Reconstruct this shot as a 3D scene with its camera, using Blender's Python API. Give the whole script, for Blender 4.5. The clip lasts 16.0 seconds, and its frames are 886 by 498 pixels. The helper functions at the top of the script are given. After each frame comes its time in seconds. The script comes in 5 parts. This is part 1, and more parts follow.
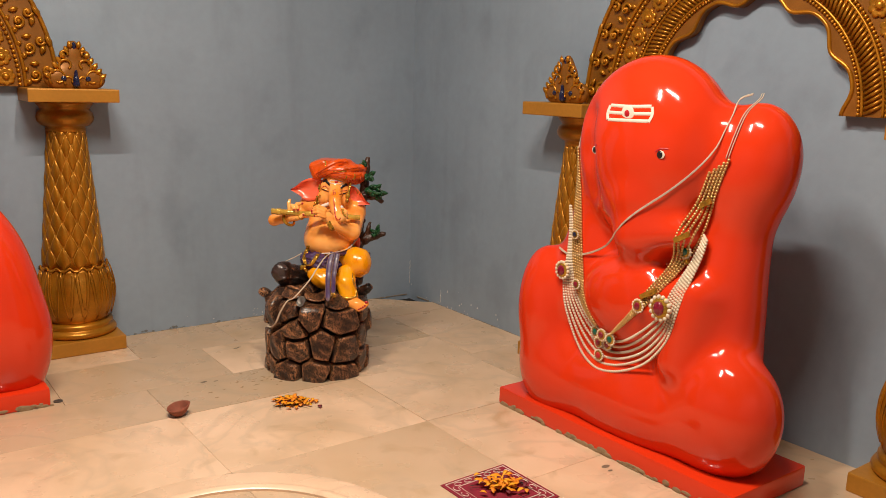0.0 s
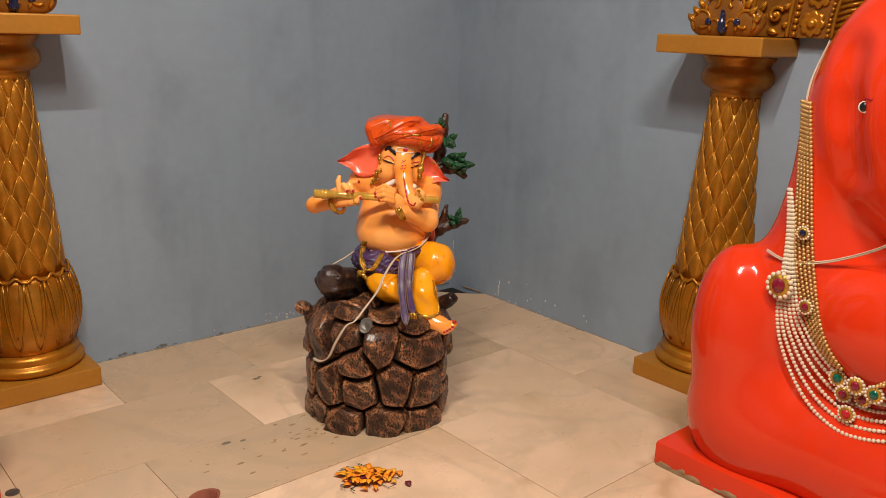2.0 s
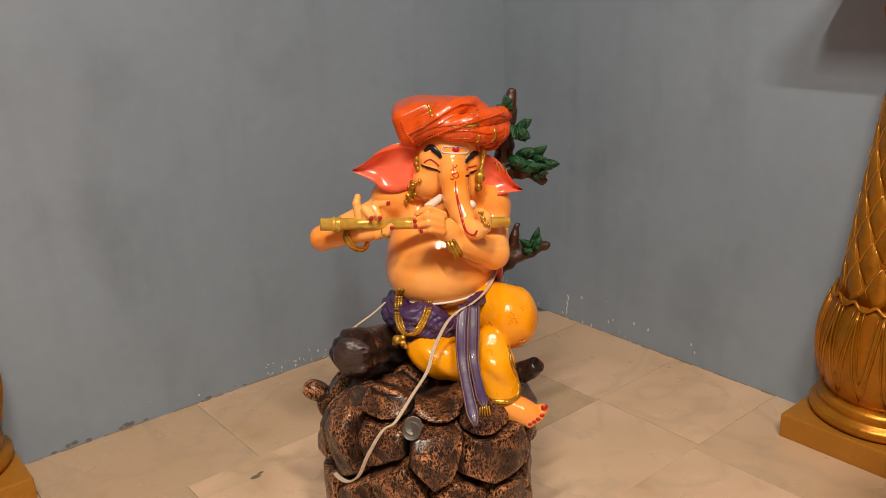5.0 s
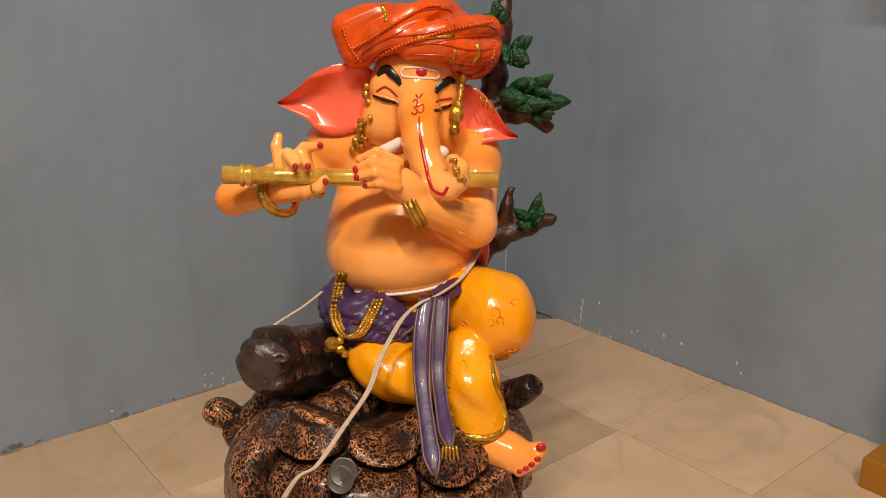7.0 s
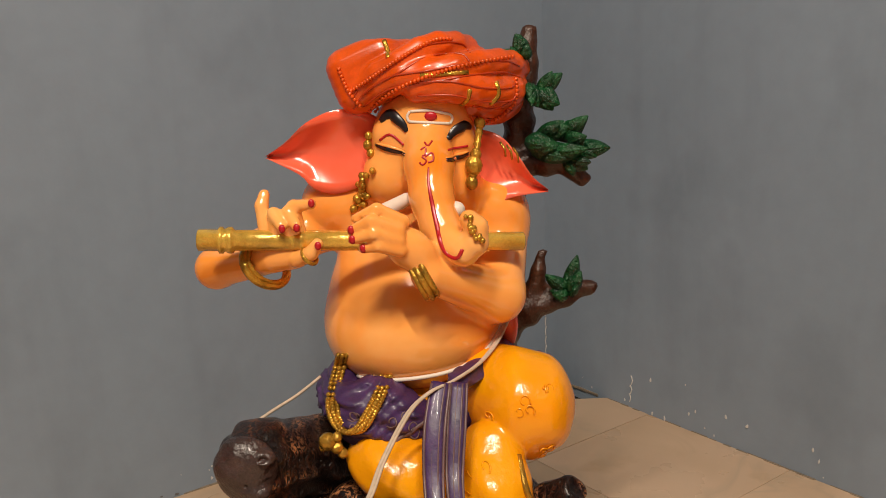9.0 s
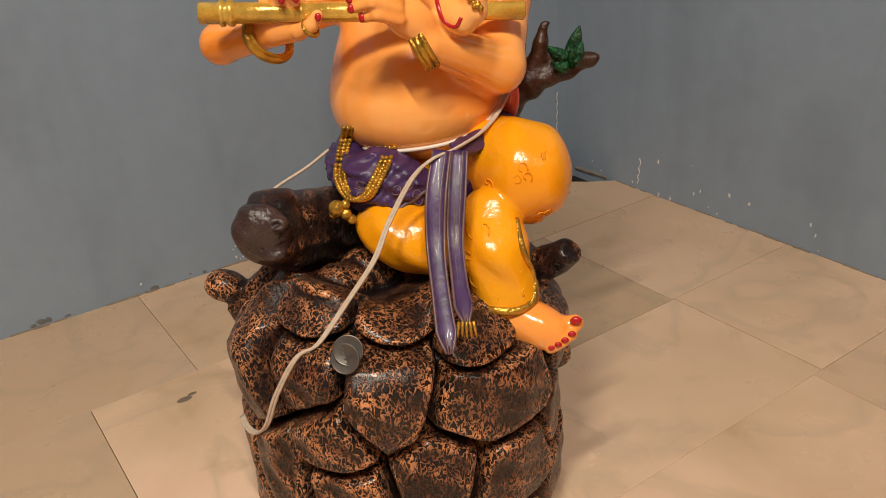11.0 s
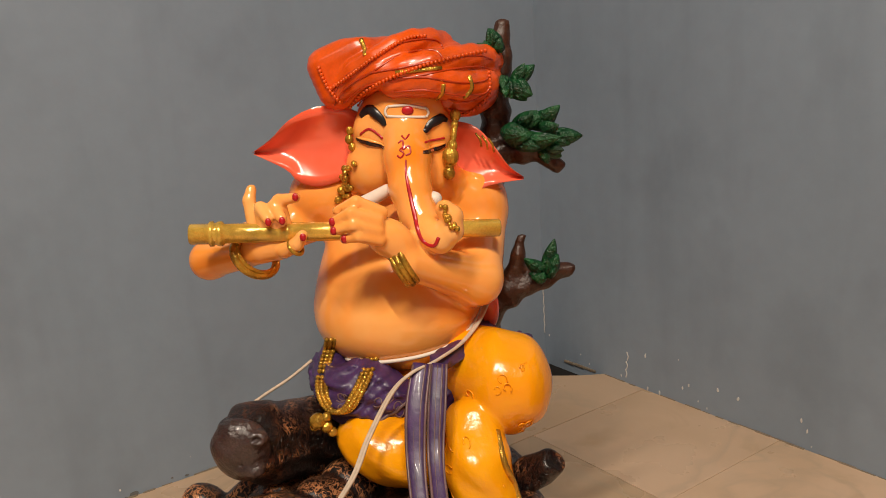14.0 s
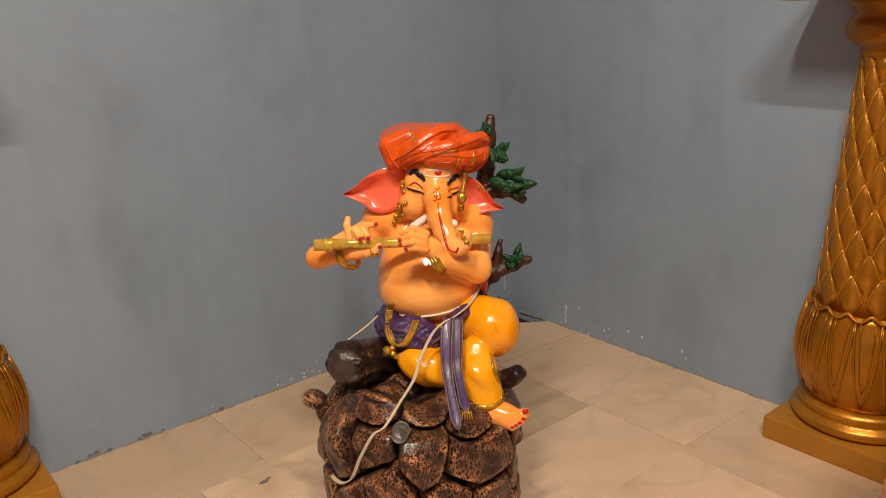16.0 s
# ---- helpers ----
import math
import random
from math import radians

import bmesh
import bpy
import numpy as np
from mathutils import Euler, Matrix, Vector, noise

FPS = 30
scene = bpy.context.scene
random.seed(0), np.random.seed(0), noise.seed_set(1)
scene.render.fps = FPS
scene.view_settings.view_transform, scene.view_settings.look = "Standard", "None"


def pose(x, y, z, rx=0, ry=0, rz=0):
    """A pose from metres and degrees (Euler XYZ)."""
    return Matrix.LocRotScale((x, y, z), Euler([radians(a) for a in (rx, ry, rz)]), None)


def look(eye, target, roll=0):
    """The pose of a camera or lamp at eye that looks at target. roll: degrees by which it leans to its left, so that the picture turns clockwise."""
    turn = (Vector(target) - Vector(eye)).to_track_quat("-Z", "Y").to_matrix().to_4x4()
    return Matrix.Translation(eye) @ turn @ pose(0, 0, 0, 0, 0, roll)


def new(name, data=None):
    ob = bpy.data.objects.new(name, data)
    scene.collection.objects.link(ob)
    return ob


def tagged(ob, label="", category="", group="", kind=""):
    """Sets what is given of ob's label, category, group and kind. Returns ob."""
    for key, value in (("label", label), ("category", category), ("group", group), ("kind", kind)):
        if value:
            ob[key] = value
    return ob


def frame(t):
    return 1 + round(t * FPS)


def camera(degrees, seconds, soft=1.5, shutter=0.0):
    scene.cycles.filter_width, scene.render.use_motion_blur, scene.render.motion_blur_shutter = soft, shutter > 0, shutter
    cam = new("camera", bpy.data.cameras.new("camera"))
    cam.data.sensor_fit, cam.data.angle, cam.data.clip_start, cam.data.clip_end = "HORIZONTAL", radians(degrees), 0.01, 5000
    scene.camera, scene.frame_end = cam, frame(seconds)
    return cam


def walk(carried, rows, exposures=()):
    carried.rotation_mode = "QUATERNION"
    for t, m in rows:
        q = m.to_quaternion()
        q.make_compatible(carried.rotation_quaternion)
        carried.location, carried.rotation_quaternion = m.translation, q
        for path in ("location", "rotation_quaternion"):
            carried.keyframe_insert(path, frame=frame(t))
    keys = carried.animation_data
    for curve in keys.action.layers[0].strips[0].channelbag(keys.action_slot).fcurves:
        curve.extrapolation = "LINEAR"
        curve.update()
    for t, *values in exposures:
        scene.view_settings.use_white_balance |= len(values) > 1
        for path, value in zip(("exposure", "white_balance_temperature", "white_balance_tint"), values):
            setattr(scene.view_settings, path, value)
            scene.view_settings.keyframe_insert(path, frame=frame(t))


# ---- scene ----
cam = camera(56.3, 16.0, 0.9)
PATH = [
    (0, (-2.106, -3.113, 0.976), (-0.939, -1.537, 0.58), 1.7),
    (0.5, (-2.076, -2.875, 0.948), (-0.894, -1.318, 0.526), 1.7),
    (1, (-2.002, -2.649, 0.944), (-0.83, -1.088, 0.51), 0.7),
    (1.5, (-1.954, -2.423, 0.932), (-0.751, -0.903, 0.441), 2.0),
    (2, (-1.954, -2.192, 0.926), (-0.684, -0.739, 0.4), 1.9),
    (2.5, (-1.913, -2.035, 0.912), (-0.665, -0.593, 0.309), 1.1),
    (3, (-1.807, -1.891, 0.882), (-0.571, -0.456, 0.241), 0.6),
    (3.5, (-1.696, -1.76, 0.883), (-0.477, -0.286, 0.299), 1.2),
    (4, (-1.632, -1.672, 0.89), (-0.45, -0.17, 0.3), -1.1),
    (4.2, (-1.612, -1.64, 0.893), (-0.416, -0.153, 0.295), -1.6),
    (6.3, (-1.524, -1.587, 0.835), (-0.263, -0.171, 0.198), -0.2),
    (6.5, (-1.484, -1.556, 0.814), (-0.235, -0.12, 0.198), -0.3),
    (7, (-1.301, -1.386, 0.718), (-0.102, 0.101, 0.124), -0.5),
    (7.5, (-1.228, -1.317, 0.686), (-0.06, 0.229, 0.19), -1.1),
    (8, (-1.201, -1.297, 0.678), (-0.056, 0.264, 0.177), -1.1),
    (8.5, (-1.188, -1.282, 0.671), (-0.034, 0.301, 0.267), -1.9),
    (9, (-1.192, -1.292, 0.677), (-0.049, 0.293, 0.253), -2.2),
    (9.5, (-1.191, -1.302, 0.673), (-0.113, 0.261, 0.046), -2.1),
    (10, (-1.197, -1.315, 0.671), (-0.148, 0.214, -0.077), -1.6),
    (10.2, (-1.198, -1.319, 0.665), (-0.175, 0.183, -0.17), -1.8),
    (12.3, (-1.199, -1.332, 0.66), (-0.213, 0.162, -0.233), -4.2),
    (12.5, (-1.199, -1.328, 0.669), (-0.209, 0.174, -0.205), -3.9),
    (13, (-1.202, -1.332, 0.674), (-0.189, 0.229, -0.058), -4.0),
    (13.5, (-1.198, -1.338, 0.683), (-0.121, 0.247, 0.111), -3.3),
    (14, (-1.187, -1.34, 0.691), (-0.077, 0.256, 0.221), -3.8),
    (14.5, (-1.223, -1.374, 0.717), (-0.061, 0.189, 0.262), -4.7),
    (15, (-1.352, -1.503, 0.794), (-0.169, 0.028, 0.288), -4.5),
    (15.5, (-1.561, -1.7, 0.915), (-0.35, -0.222, 0.324), -4.2),
    (16, (-1.586, -1.726, 0.925), (-0.401, -0.23, 0.327), -3.1),
]
walk(cam, [(t, look(e, g, r)) for t, e, g, r in PATH], [(0.0, 0.0, 6500, 10), (1.2, 0.0, 6500, 10), (2.0, 0.0, 6250, 10), (3.0, 0.08, 6300, 2), (3.6, 0.12, 6300, 2), (4.0, 0.08, 6500, 10), (6.3, -0.02, 6500, 10), (7.5, -0.06, 6500, 10), (9.6, -0.10, 6500, 10), (10.2, -0.08, 6450, 10), (12.2, 0.0, 6000, 5), (13.1, -0.08, 6000, 5), (13.6, -0.14, 6400, 8), (14.1, -0.05, 6500, 10), (16.0, 0.0, 6500, 10)])

# ---- light ----
world = bpy.data.worlds.new("world")
scene.world = world
world.use_nodes = True
world.node_tree.nodes["Background"].inputs[0].default_value = (0.9, 0.95, 1.0, 1)
world.node_tree.nodes["Background"].inputs[1].default_value = 0.05


def tube_lamp(at, turn, watts):
    """A ceiling tube: its glowing length is an area lamp under the fitting."""
    data = bpy.data.lights.new("tube_light", "AREA")
    data.shape, data.size, data.size_y, data.energy, data.color = "RECTANGLE", 0.6, 0.05, watts, (1.0, 0.87, 0.71)
    ob = new("tube_light", data)
    ob.matrix_world = pose(*at, 0, 0, turn)
    return ob


tube_lamp((-1.86, -1.56, 2.42), 0, 42)
tube_lamp((-1.40, -2.08, 2.42), 90, 43)


# ---- materials ----
def material(name, base, rough=0.5, metal=0.0, dark=0.75, scale=20.0, fine=0.0, bump=0.0, bump_scale=60.0, coat=0.0, spread=0.5, second=None, rough_var=0.08, streaks=0.0):
    """A painted, stony or metal surface: colour varied at a coarse and a fine scale, with its own relief."""
    m = bpy.data.materials.new(name)
    m.use_nodes = True
    nodes, links = m.node_tree.nodes, m.node_tree.links
    bsdf = nodes["Principled BSDF"]
    co = nodes.new("ShaderNodeTexCoord")
    coarse = nodes.new("ShaderNodeTexNoise")
    coarse.inputs["Scale"].default_value, coarse.inputs["Detail"].default_value = scale, 5
    links.new(co.outputs["Object"], coarse.inputs["Vector"])
    ramp = nodes.new("ShaderNodeValToRGB")
    ramp.color_ramp.elements[0].position, ramp.color_ramp.elements[1].position = 0.5 - spread / 2, 0.5 + spread / 2
    low = second or tuple(c * dark for c in base)
    ramp.color_ramp.elements[0].color, ramp.color_ramp.elements[1].color = (*low, 1), (*base, 1)
    links.new(coarse.outputs["Fac"], ramp.inputs["Fac"])
    out = ramp.outputs["Color"]
    if fine:
        grain = nodes.new("ShaderNodeTexNoise")
        grain.inputs["Scale"].default_value, grain.inputs["Detail"].default_value = scale * 14, 3
        links.new(co.outputs["Object"], grain.inputs["Vector"])
        mix = nodes.new("ShaderNodeMix")
        mix.data_type, mix.blend_type = "RGBA", "MULTIPLY"
        span = nodes.new("ShaderNodeMapRange")
        span.inputs[1].default_value, span.inputs[2].default_value = 0.3, 0.7
        span.inputs[3].default_value, span.inputs[4].default_value = 1 - fine, 1.0
        links.new(grain.outputs["Fac"], span.inputs[0])
        mix.inputs[0].default_value = 1
        links.new(out, mix.inputs[6])
        links.new(span.outputs[0], mix.inputs[7])
        out = mix.outputs[2]
    if streaks:
        # wash marks that ran down the wall, and pale brush blotches
        for size, low, high in (((6, 6, 0.9), 0.55, 0.80), ((3.2, 3.2, 2.2), 0.56, 0.70)):
            long = nodes.new("ShaderNodeMapping")
            long.inputs["Scale"].default_value = size
            links.new(co.outputs["Object"], long.inputs["Vector"])
            run = nodes.new("ShaderNodeTexNoise")
            run.inputs["Scale"].default_value, run.inputs["Detail"].default_value = 1.6, 6
            links.new(long.outputs[0], run.inputs["Vector"])
            fade = nodes.new("ShaderNodeMapRange")
            for k, v in enumerate((low, high, 1.0, 1 - streaks)):
                fade.inputs[k + 1].default_value = v
            links.new(run.outputs["Fac"], fade.inputs[0])
            mix = nodes.new("ShaderNodeMix")
            mix.data_type, mix.blend_type = "RGBA", "MULTIPLY"
            mix.inputs[0].default_value = 1
            links.new(out, mix.inputs[6])
            links.new(fade.outputs[0], mix.inputs[7])
            out = mix.outputs[2]
    links.new(out, bsdf.inputs["Base Color"])
    bsdf.inputs["Metallic"].default_value = metal
    bsdf.inputs["Coat Weight"].default_value = coat
    bsdf.inputs["Coat Roughness"].default_value = 0.06
    rr = nodes.new("ShaderNodeMapRange")
    rr.inputs[3].default_value, rr.inputs[4].default_value = max(0.02, rough - rough_var), rough + rough_var
    links.new(coarse.outputs["Fac"], rr.inputs[0])
    links.new(rr.outputs[0], bsdf.inputs["Roughness"])
    if bump:
        relief = nodes.new("ShaderNodeTexNoise")
        relief.inputs["Scale"].default_value, relief.inputs["Detail"].default_value = bump_scale, 4
        links.new(co.outputs["Object"], relief.inputs["Vector"])
        b = nodes.new("ShaderNodeBump")
        b.inputs["Strength"].default_value, b.inputs["Distance"].default_value = bump, 0.004
        links.new(relief.outputs["Fac"], b.inputs["Height"])
        links.new(b.outputs["Normal"], bsdf.inputs["Normal"])
    return m


WALL = material("wall_paint", (0.290, 0.360, 0.447), 0.45, dark=0.84, scale=2.2, fine=0.05, bump=0.15, bump_scale=35, streaks=0.12)
CEIL = material("ceiling_paint", (0.75, 0.74, 0.70), 0.7, dark=0.93, scale=2)
GOUT = material("grout", (0.48, 0.38, 0.28), 0.7, dark=0.7, scale=30)
GOLD = material("gold_paint", (0.63, 0.245, 0.012), 0.33, 0.55, dark=0.5, scale=14, fine=0.15, bump=0.12, bump_scale=120)
# darker gold for recessed plates: the carving's shade painted into the colour
GOLD_SHADE = material("recess_shade_gold", (0.34, 0.125, 0.013), 0.4, 0.3, dark=0.7, scale=20, fine=0.15)
# paler gold that paints the glint along the scale edges
GOLD_GLINT = material("edge_glint_gold", (0.76, 0.40, 0.06), 0.3, 0.6, dark=0.8, scale=40)
GOLD_FLAT = material("gold_slab", (0.50, 0.215, 0.022), 0.42, 0.25, dark=0.85, scale=6, fine=0.1, bump=0.06)
RED = material("vermilion_enamel", (0.73, 0.040, 0.008), 0.10, dark=0.9, scale=4, coat=0.0, bump=0.04, bump_scale=8, rough_var=0.04)
WHITE = material("white_paint", (0.80, 0.72, 0.62), 0.5, dark=0.9, scale=60)
BLACK = material("black_paint", (0.012, 0.01, 0.012), 0.3, dark=0.8, scale=60)
CRIMSON = material("crimson_paint", (0.50, 0.012, 0.02), 0.3, dark=0.85, scale=60)
SKIN = material("peach_glaze", (0.98, 0.490, 0.145), 0.14, dark=0.9, scale=11, coat=0.6, second=(0.95, 0.27, 0.014), spread=0.46, rough_var=0.03)
LID_PINK = material("lid_pink", (0.85, 0.22, 0.10), 0.3, dark=0.85, scale=60)
EAR = material("coral_glaze", (0.97, 0.205, 0.12), 0.20, dark=0.8, scale=14, coat=0.5, second=(0.95, 0.115, 0.045))
ORANGE = material("orange_glaze", (0.90, 0.108, 0.003), 0.30, dark=0.62, scale=30, coat=0.2, fine=0.12)
CREASE_ORANGE = material("crease_shade_orange", (0.50, 0.045, 0.004), 0.3, dark=0.8, scale=40, coat=0.3)
YELLOW = material("yellow_glaze", (0.92, 0.42, 0.003), 0.22, dark=0.8, scale=12, coat=0.3, second=(0.90, 0.29, 0.003), bump=0.3, bump_scale=70)
PURPLE = material("purple_glaze", (0.088, 0.034, 0.150), 0.44, dark=0.5, scale=55, coat=0.15, fine=0.4, bump=0.3, bump_scale=60, second=(0.03, 0.014, 0.06))
LILAC = material("lilac_trim", (0.20, 0.115, 0.115), 0.4, dark=0.6, scale=60, fine=0.3)
FGOLD = material("bright_gold", (0.90, 0.50, 0.06), 0.24, 0.65, dark=0.3, scale=70, fine=0.3, bump=0.5, bump_scale=220)
FLUTE_GOLD = material("flute_gold", (0.98, 0.60, 0.09), 0.2, 0.35, dark=0.45, scale=45, fine=0.2, bump=0.25, bump_scale=160, coat=0.4)
BARK = material("bark_paint", (0.085, 0.028, 0.012), 0.42, dark=0.4, scale=40, fine=0.4, bump=0.7, bump_scale=110)
UMBER = material("umber_paint", (0.06, 0.02, 0.012), 0.25, dark=0.7, scale=60)
LOGWOOD = material("dark_log", (0.095, 0.058, 0.052), 0.32, dark=0.35, scale=45, fine=0.5, bump=0.8, bump_scale=130, coat=0.15)
LEAF = material("leaf_green", (0.006, 0.095, 0.022), 0.36, dark=0.45, scale=90, coat=0.0, second=(0.002, 0.014, 0.008), bump=1.0, bump_scale=260)
THREAD = material("cotton_thread", (0.62, 0.50, 0.38), 0.85, dark=0.75, scale=200)
CLAY = material("fired_clay", (0.30, 0.085, 0.045), 0.8, dark=0.7, scale=50, fine=0.2, bump=0.2)
STEEL = material("coin_steel", (0.16, 0.145, 0.13), 0.45, 0.7, dark=0.7, scale=120)
PEARL = material("pearl", (0.74, 0.62, 0.47), 0.3, dark=0.9, scale=60, coat=0.4)
GBEAD = material("gold_bead", (0.68, 0.43, 0.16), 0.35, 0.6, dark=0.75, scale=80)
RUBY = material("ruby_glass", (0.25, 0.008, 0.03), 0.1, dark=0.6, scale=90, coat=0.5)
EMERALD = material("emerald_glass", (0.0, 0.12, 0.075), 0.1, dark=0.6, scale=90, coat=0.5)
BLUE = material("navy_glass", (0.012, 0.016, 0.06), 0.15, dark=0.6, scale=90, coat=0.5)


def rock_material(name, low, high, least):
    m = bpy.data.materials.new(name)
    m.use_nodes = True
    nodes, links = m.node_tree.nodes, m.node_tree.links
    bsdf = nodes["Principled BSDF"]
    co = nodes.new("ShaderNodeTexCoord")
    stretch = nodes.new("ShaderNodeMapping")
    stretch.inputs["Scale"].default_value = (1.15, 1.15, 0.62)
    links.new(co.outputs["Object"], stretch.inputs["Vector"])
    warp = nodes.new("ShaderNodeTexNoise")
    warp.inputs["Scale"].default_value, warp.inputs["Detail"].default_value = 70, 2
    links.new(stretch.outputs[0], warp.inputs["Vector"])
    add = nodes.new("ShaderNodeMix")
    add.data_type = "VECTOR"
    add.inputs[0].default_value = 0.014
    links.new(stretch.outputs[0], add.inputs[4])
    links.new(warp.outputs["Color"], add.inputs[5])
    cells = nodes.new("ShaderNodeTexVoronoi")
    cells.inputs["Scale"].default_value = 170
    links.new(add.outputs[1], cells.inputs["Vector"])
    worn = nodes.new("ShaderNodeTexNoise")
    worn.inputs["Scale"].default_value, worn.inputs["Detail"].default_value = 24, 3
    links.new(co.outputs["Object"], worn.inputs["Vector"])
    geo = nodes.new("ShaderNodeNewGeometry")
    # hollows turn black by pointiness: dark wash plus painted-in joint shade
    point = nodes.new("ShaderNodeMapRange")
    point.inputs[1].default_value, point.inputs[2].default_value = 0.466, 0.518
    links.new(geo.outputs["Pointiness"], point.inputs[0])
    ridge = nodes.new("ShaderNodeMapRange")
    ridge.inputs[1].default_value, ridge.inputs[2].default_value, ridge.inputs[3].default_value, ridge.inputs[4].default_value = 0.030, 0.095, 1.0, 0.0
    web = nodes.new("ShaderNodeTexNoise")
    web.inputs["Scale"].default_value, web.inputs["Detail"].default_value, web.inputs["Distortion"].default_value = 205, 2.5, 0.7
    links.new(stretch.outputs[0], web.inputs["Vector"])
    centre = nodes.new("ShaderNodeMath")
    centre.operation = "SUBTRACT"
    centre.inputs[1].default_value = 0.5
    links.new(web.outputs["Fac"], centre.inputs[0])
    fold = nodes.new("ShaderNodeMath")
    fold.operation = "ABSOLUTE"
    links.new(centre.outputs[0], fold.inputs[0])
    links.new(fold.outputs[0], ridge.inputs[0])
    mul = nodes.new("ShaderNodeMath")
    mul.operation = "MULTIPLY"
    links.new(ridge.outputs[0], mul.inputs[0])
    wr = nodes.new("ShaderNodeMapRange")
    wr.inputs[1].default_value, wr.inputs[2].default_value, wr.inputs[3].default_value = low, high, least
    links.new(worn.outputs["Fac"], wr.inputs[0])
    mul2 = nodes.new("ShaderNodeMath")
    mul2.operation = "MULTIPLY"
    links.new(wr.outputs[0], mul2.inputs[0])
    mul2.inputs[1].default_value = 1.0
    links.new(mul2.outputs[0], mul.inputs[1])
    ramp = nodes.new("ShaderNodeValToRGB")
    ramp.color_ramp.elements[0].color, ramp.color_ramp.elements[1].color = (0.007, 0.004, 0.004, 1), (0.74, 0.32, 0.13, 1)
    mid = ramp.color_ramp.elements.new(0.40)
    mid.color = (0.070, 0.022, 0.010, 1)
    # copper fades out of the joints, putting their shade into the colour
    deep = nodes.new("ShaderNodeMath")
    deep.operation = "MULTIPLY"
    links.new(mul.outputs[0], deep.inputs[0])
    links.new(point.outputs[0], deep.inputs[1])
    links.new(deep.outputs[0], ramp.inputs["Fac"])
    links.new(ramp.outputs["Color"], bsdf.inputs["Base Color"])
    bsdf.inputs["Roughness"].default_value = 0.36
    bsdf.inputs["Coat Weight"].default_value = 0.2
    bsdf.inputs["Coat Roughness"].default_value = 0.2
    b = nodes.new("ShaderNodeBump")
    b.inputs["Strength"].default_value, b.inputs["Distance"].default_value = 0.9, 0.004
    links.new(ridge.outputs[0], b.inputs["Height"])
    links.new(b.outputs["Normal"], bsdf.inputs["Normal"])
    return m


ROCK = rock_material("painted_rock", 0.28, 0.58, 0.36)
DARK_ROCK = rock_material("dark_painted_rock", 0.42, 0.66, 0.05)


def marble_material():
    """Cream marble slabs: each slab its own tint, grey-green veining and tan stains."""
    m = bpy.data.materials.new("marble")
    m.use_nodes = True
    nodes, links = m.node_tree.nodes, m.node_tree.links
    bsdf = nodes["Principled BSDF"]
    co = nodes.new("ShaderNodeTexCoord")
    info = nodes.new("ShaderNodeObjectInfo")
    shift = nodes.new("ShaderNodeVectorMath")
    shift.operation = "MULTIPLY_ADD"
    spread = nodes.new("ShaderNodeCombineXYZ")
    for k in range(3):
        links.new(info.outputs["Random"], spread.inputs[k])
    shift.inputs[1].default_value = (31, 17, 5)
    links.new(spread.outputs[0], shift.inputs[0])
    links.new(co.outputs["Object"], shift.inputs[2])

    def noise_of(scale, detail, warp):
        n = nodes.new("ShaderNodeTexNoise")
        n.inputs["Scale"].default_value, n.inputs["Detail"].default_value, n.inputs["Distortion"].default_value = scale, detail, warp
        links.new(shift.outputs[0], n.inputs["Vector"])
        return n.outputs["Fac"]

    def span(fac, a, b, c, d):
        r = nodes.new("ShaderNodeMapRange")
        for k, v in enumerate((a, b, c, d)):
            r.inputs[k + 1].default_value = v
        links.new(fac, r.inputs[0])
        return r.outputs[0]

    def mixed(fac, a, b):
        x = nodes.new("ShaderNodeMix")
        x.data_type = "RGBA"
        links.new(fac, x.inputs[0])
        for k, v in ((6, a), (7, b)):
            if isinstance(v, tuple):
                x.inputs[k].default_value = (*v, 1)
            else:
                links.new(v, x.inputs[k])
        return x.outputs[2]
    tint = mixed(info.outputs["Alpha"], (0.40, 0.290, 0.185), (0.82, 0.580, 0.405))
    cloudy = mixed(span(noise_of(3.4, 6, 0.4), 0.38, 0.80, 0, 0.9), tint, (0.50, 0.345, 0.205))
    line = noise_of(2.4, 5, 1.6)
    band = nodes.new("ShaderNodeMath")
    band.operation = "MULTIPLY"
    links.new(span(line, 0.44, 0.50, 0, 1), band.inputs[0])
    links.new(span(line, 0.50, 0.54, 0.24, 0), band.inputs[1])
    veins = mixed(band.outputs[0], cloudy, (0.34, 0.28, 0.20))
    stains = mixed(span(noise_of(9, 5, 0.5), 0.60, 0.78, 0, 0.65), veins, (0.42, 0.28, 0.15))
    links.new(stains, bsdf.inputs["Base Color"])
    links.new(span(noise_of(9, 5, 0), 0.3, 0.7, 0.22, 0.42), bsdf.inputs["Roughness"])
    b = nodes.new("ShaderNodeBump")
    b.inputs["Strength"].default_value, b.inputs["Distance"].default_value = 0.06, 0.003
    links.new(noise_of(40, 4, 0), b.inputs["Height"])
    links.new(b.outputs["Normal"], bsdf.inputs["Normal"])
    return m


MARBLE = marble_material()


# ---- shapes ----
def ell(c, r, rot=(0, 0, 0)):
    """Field of a turned ellipsoid."""
    turn = np.array(Euler([radians(a) for a in rot]).to_matrix())
    c, r = np.array(c, float), np.array(r, float)

    def f(p):
        q = (p - c) @ turn
        k0 = np.sqrt(((q / r) ** 2).sum(-1))
        k1 = np.sqrt(((q / r**2) ** 2).sum(-1)) + 1e-9
        return k0 * (k0 - 1) / k1
    return f


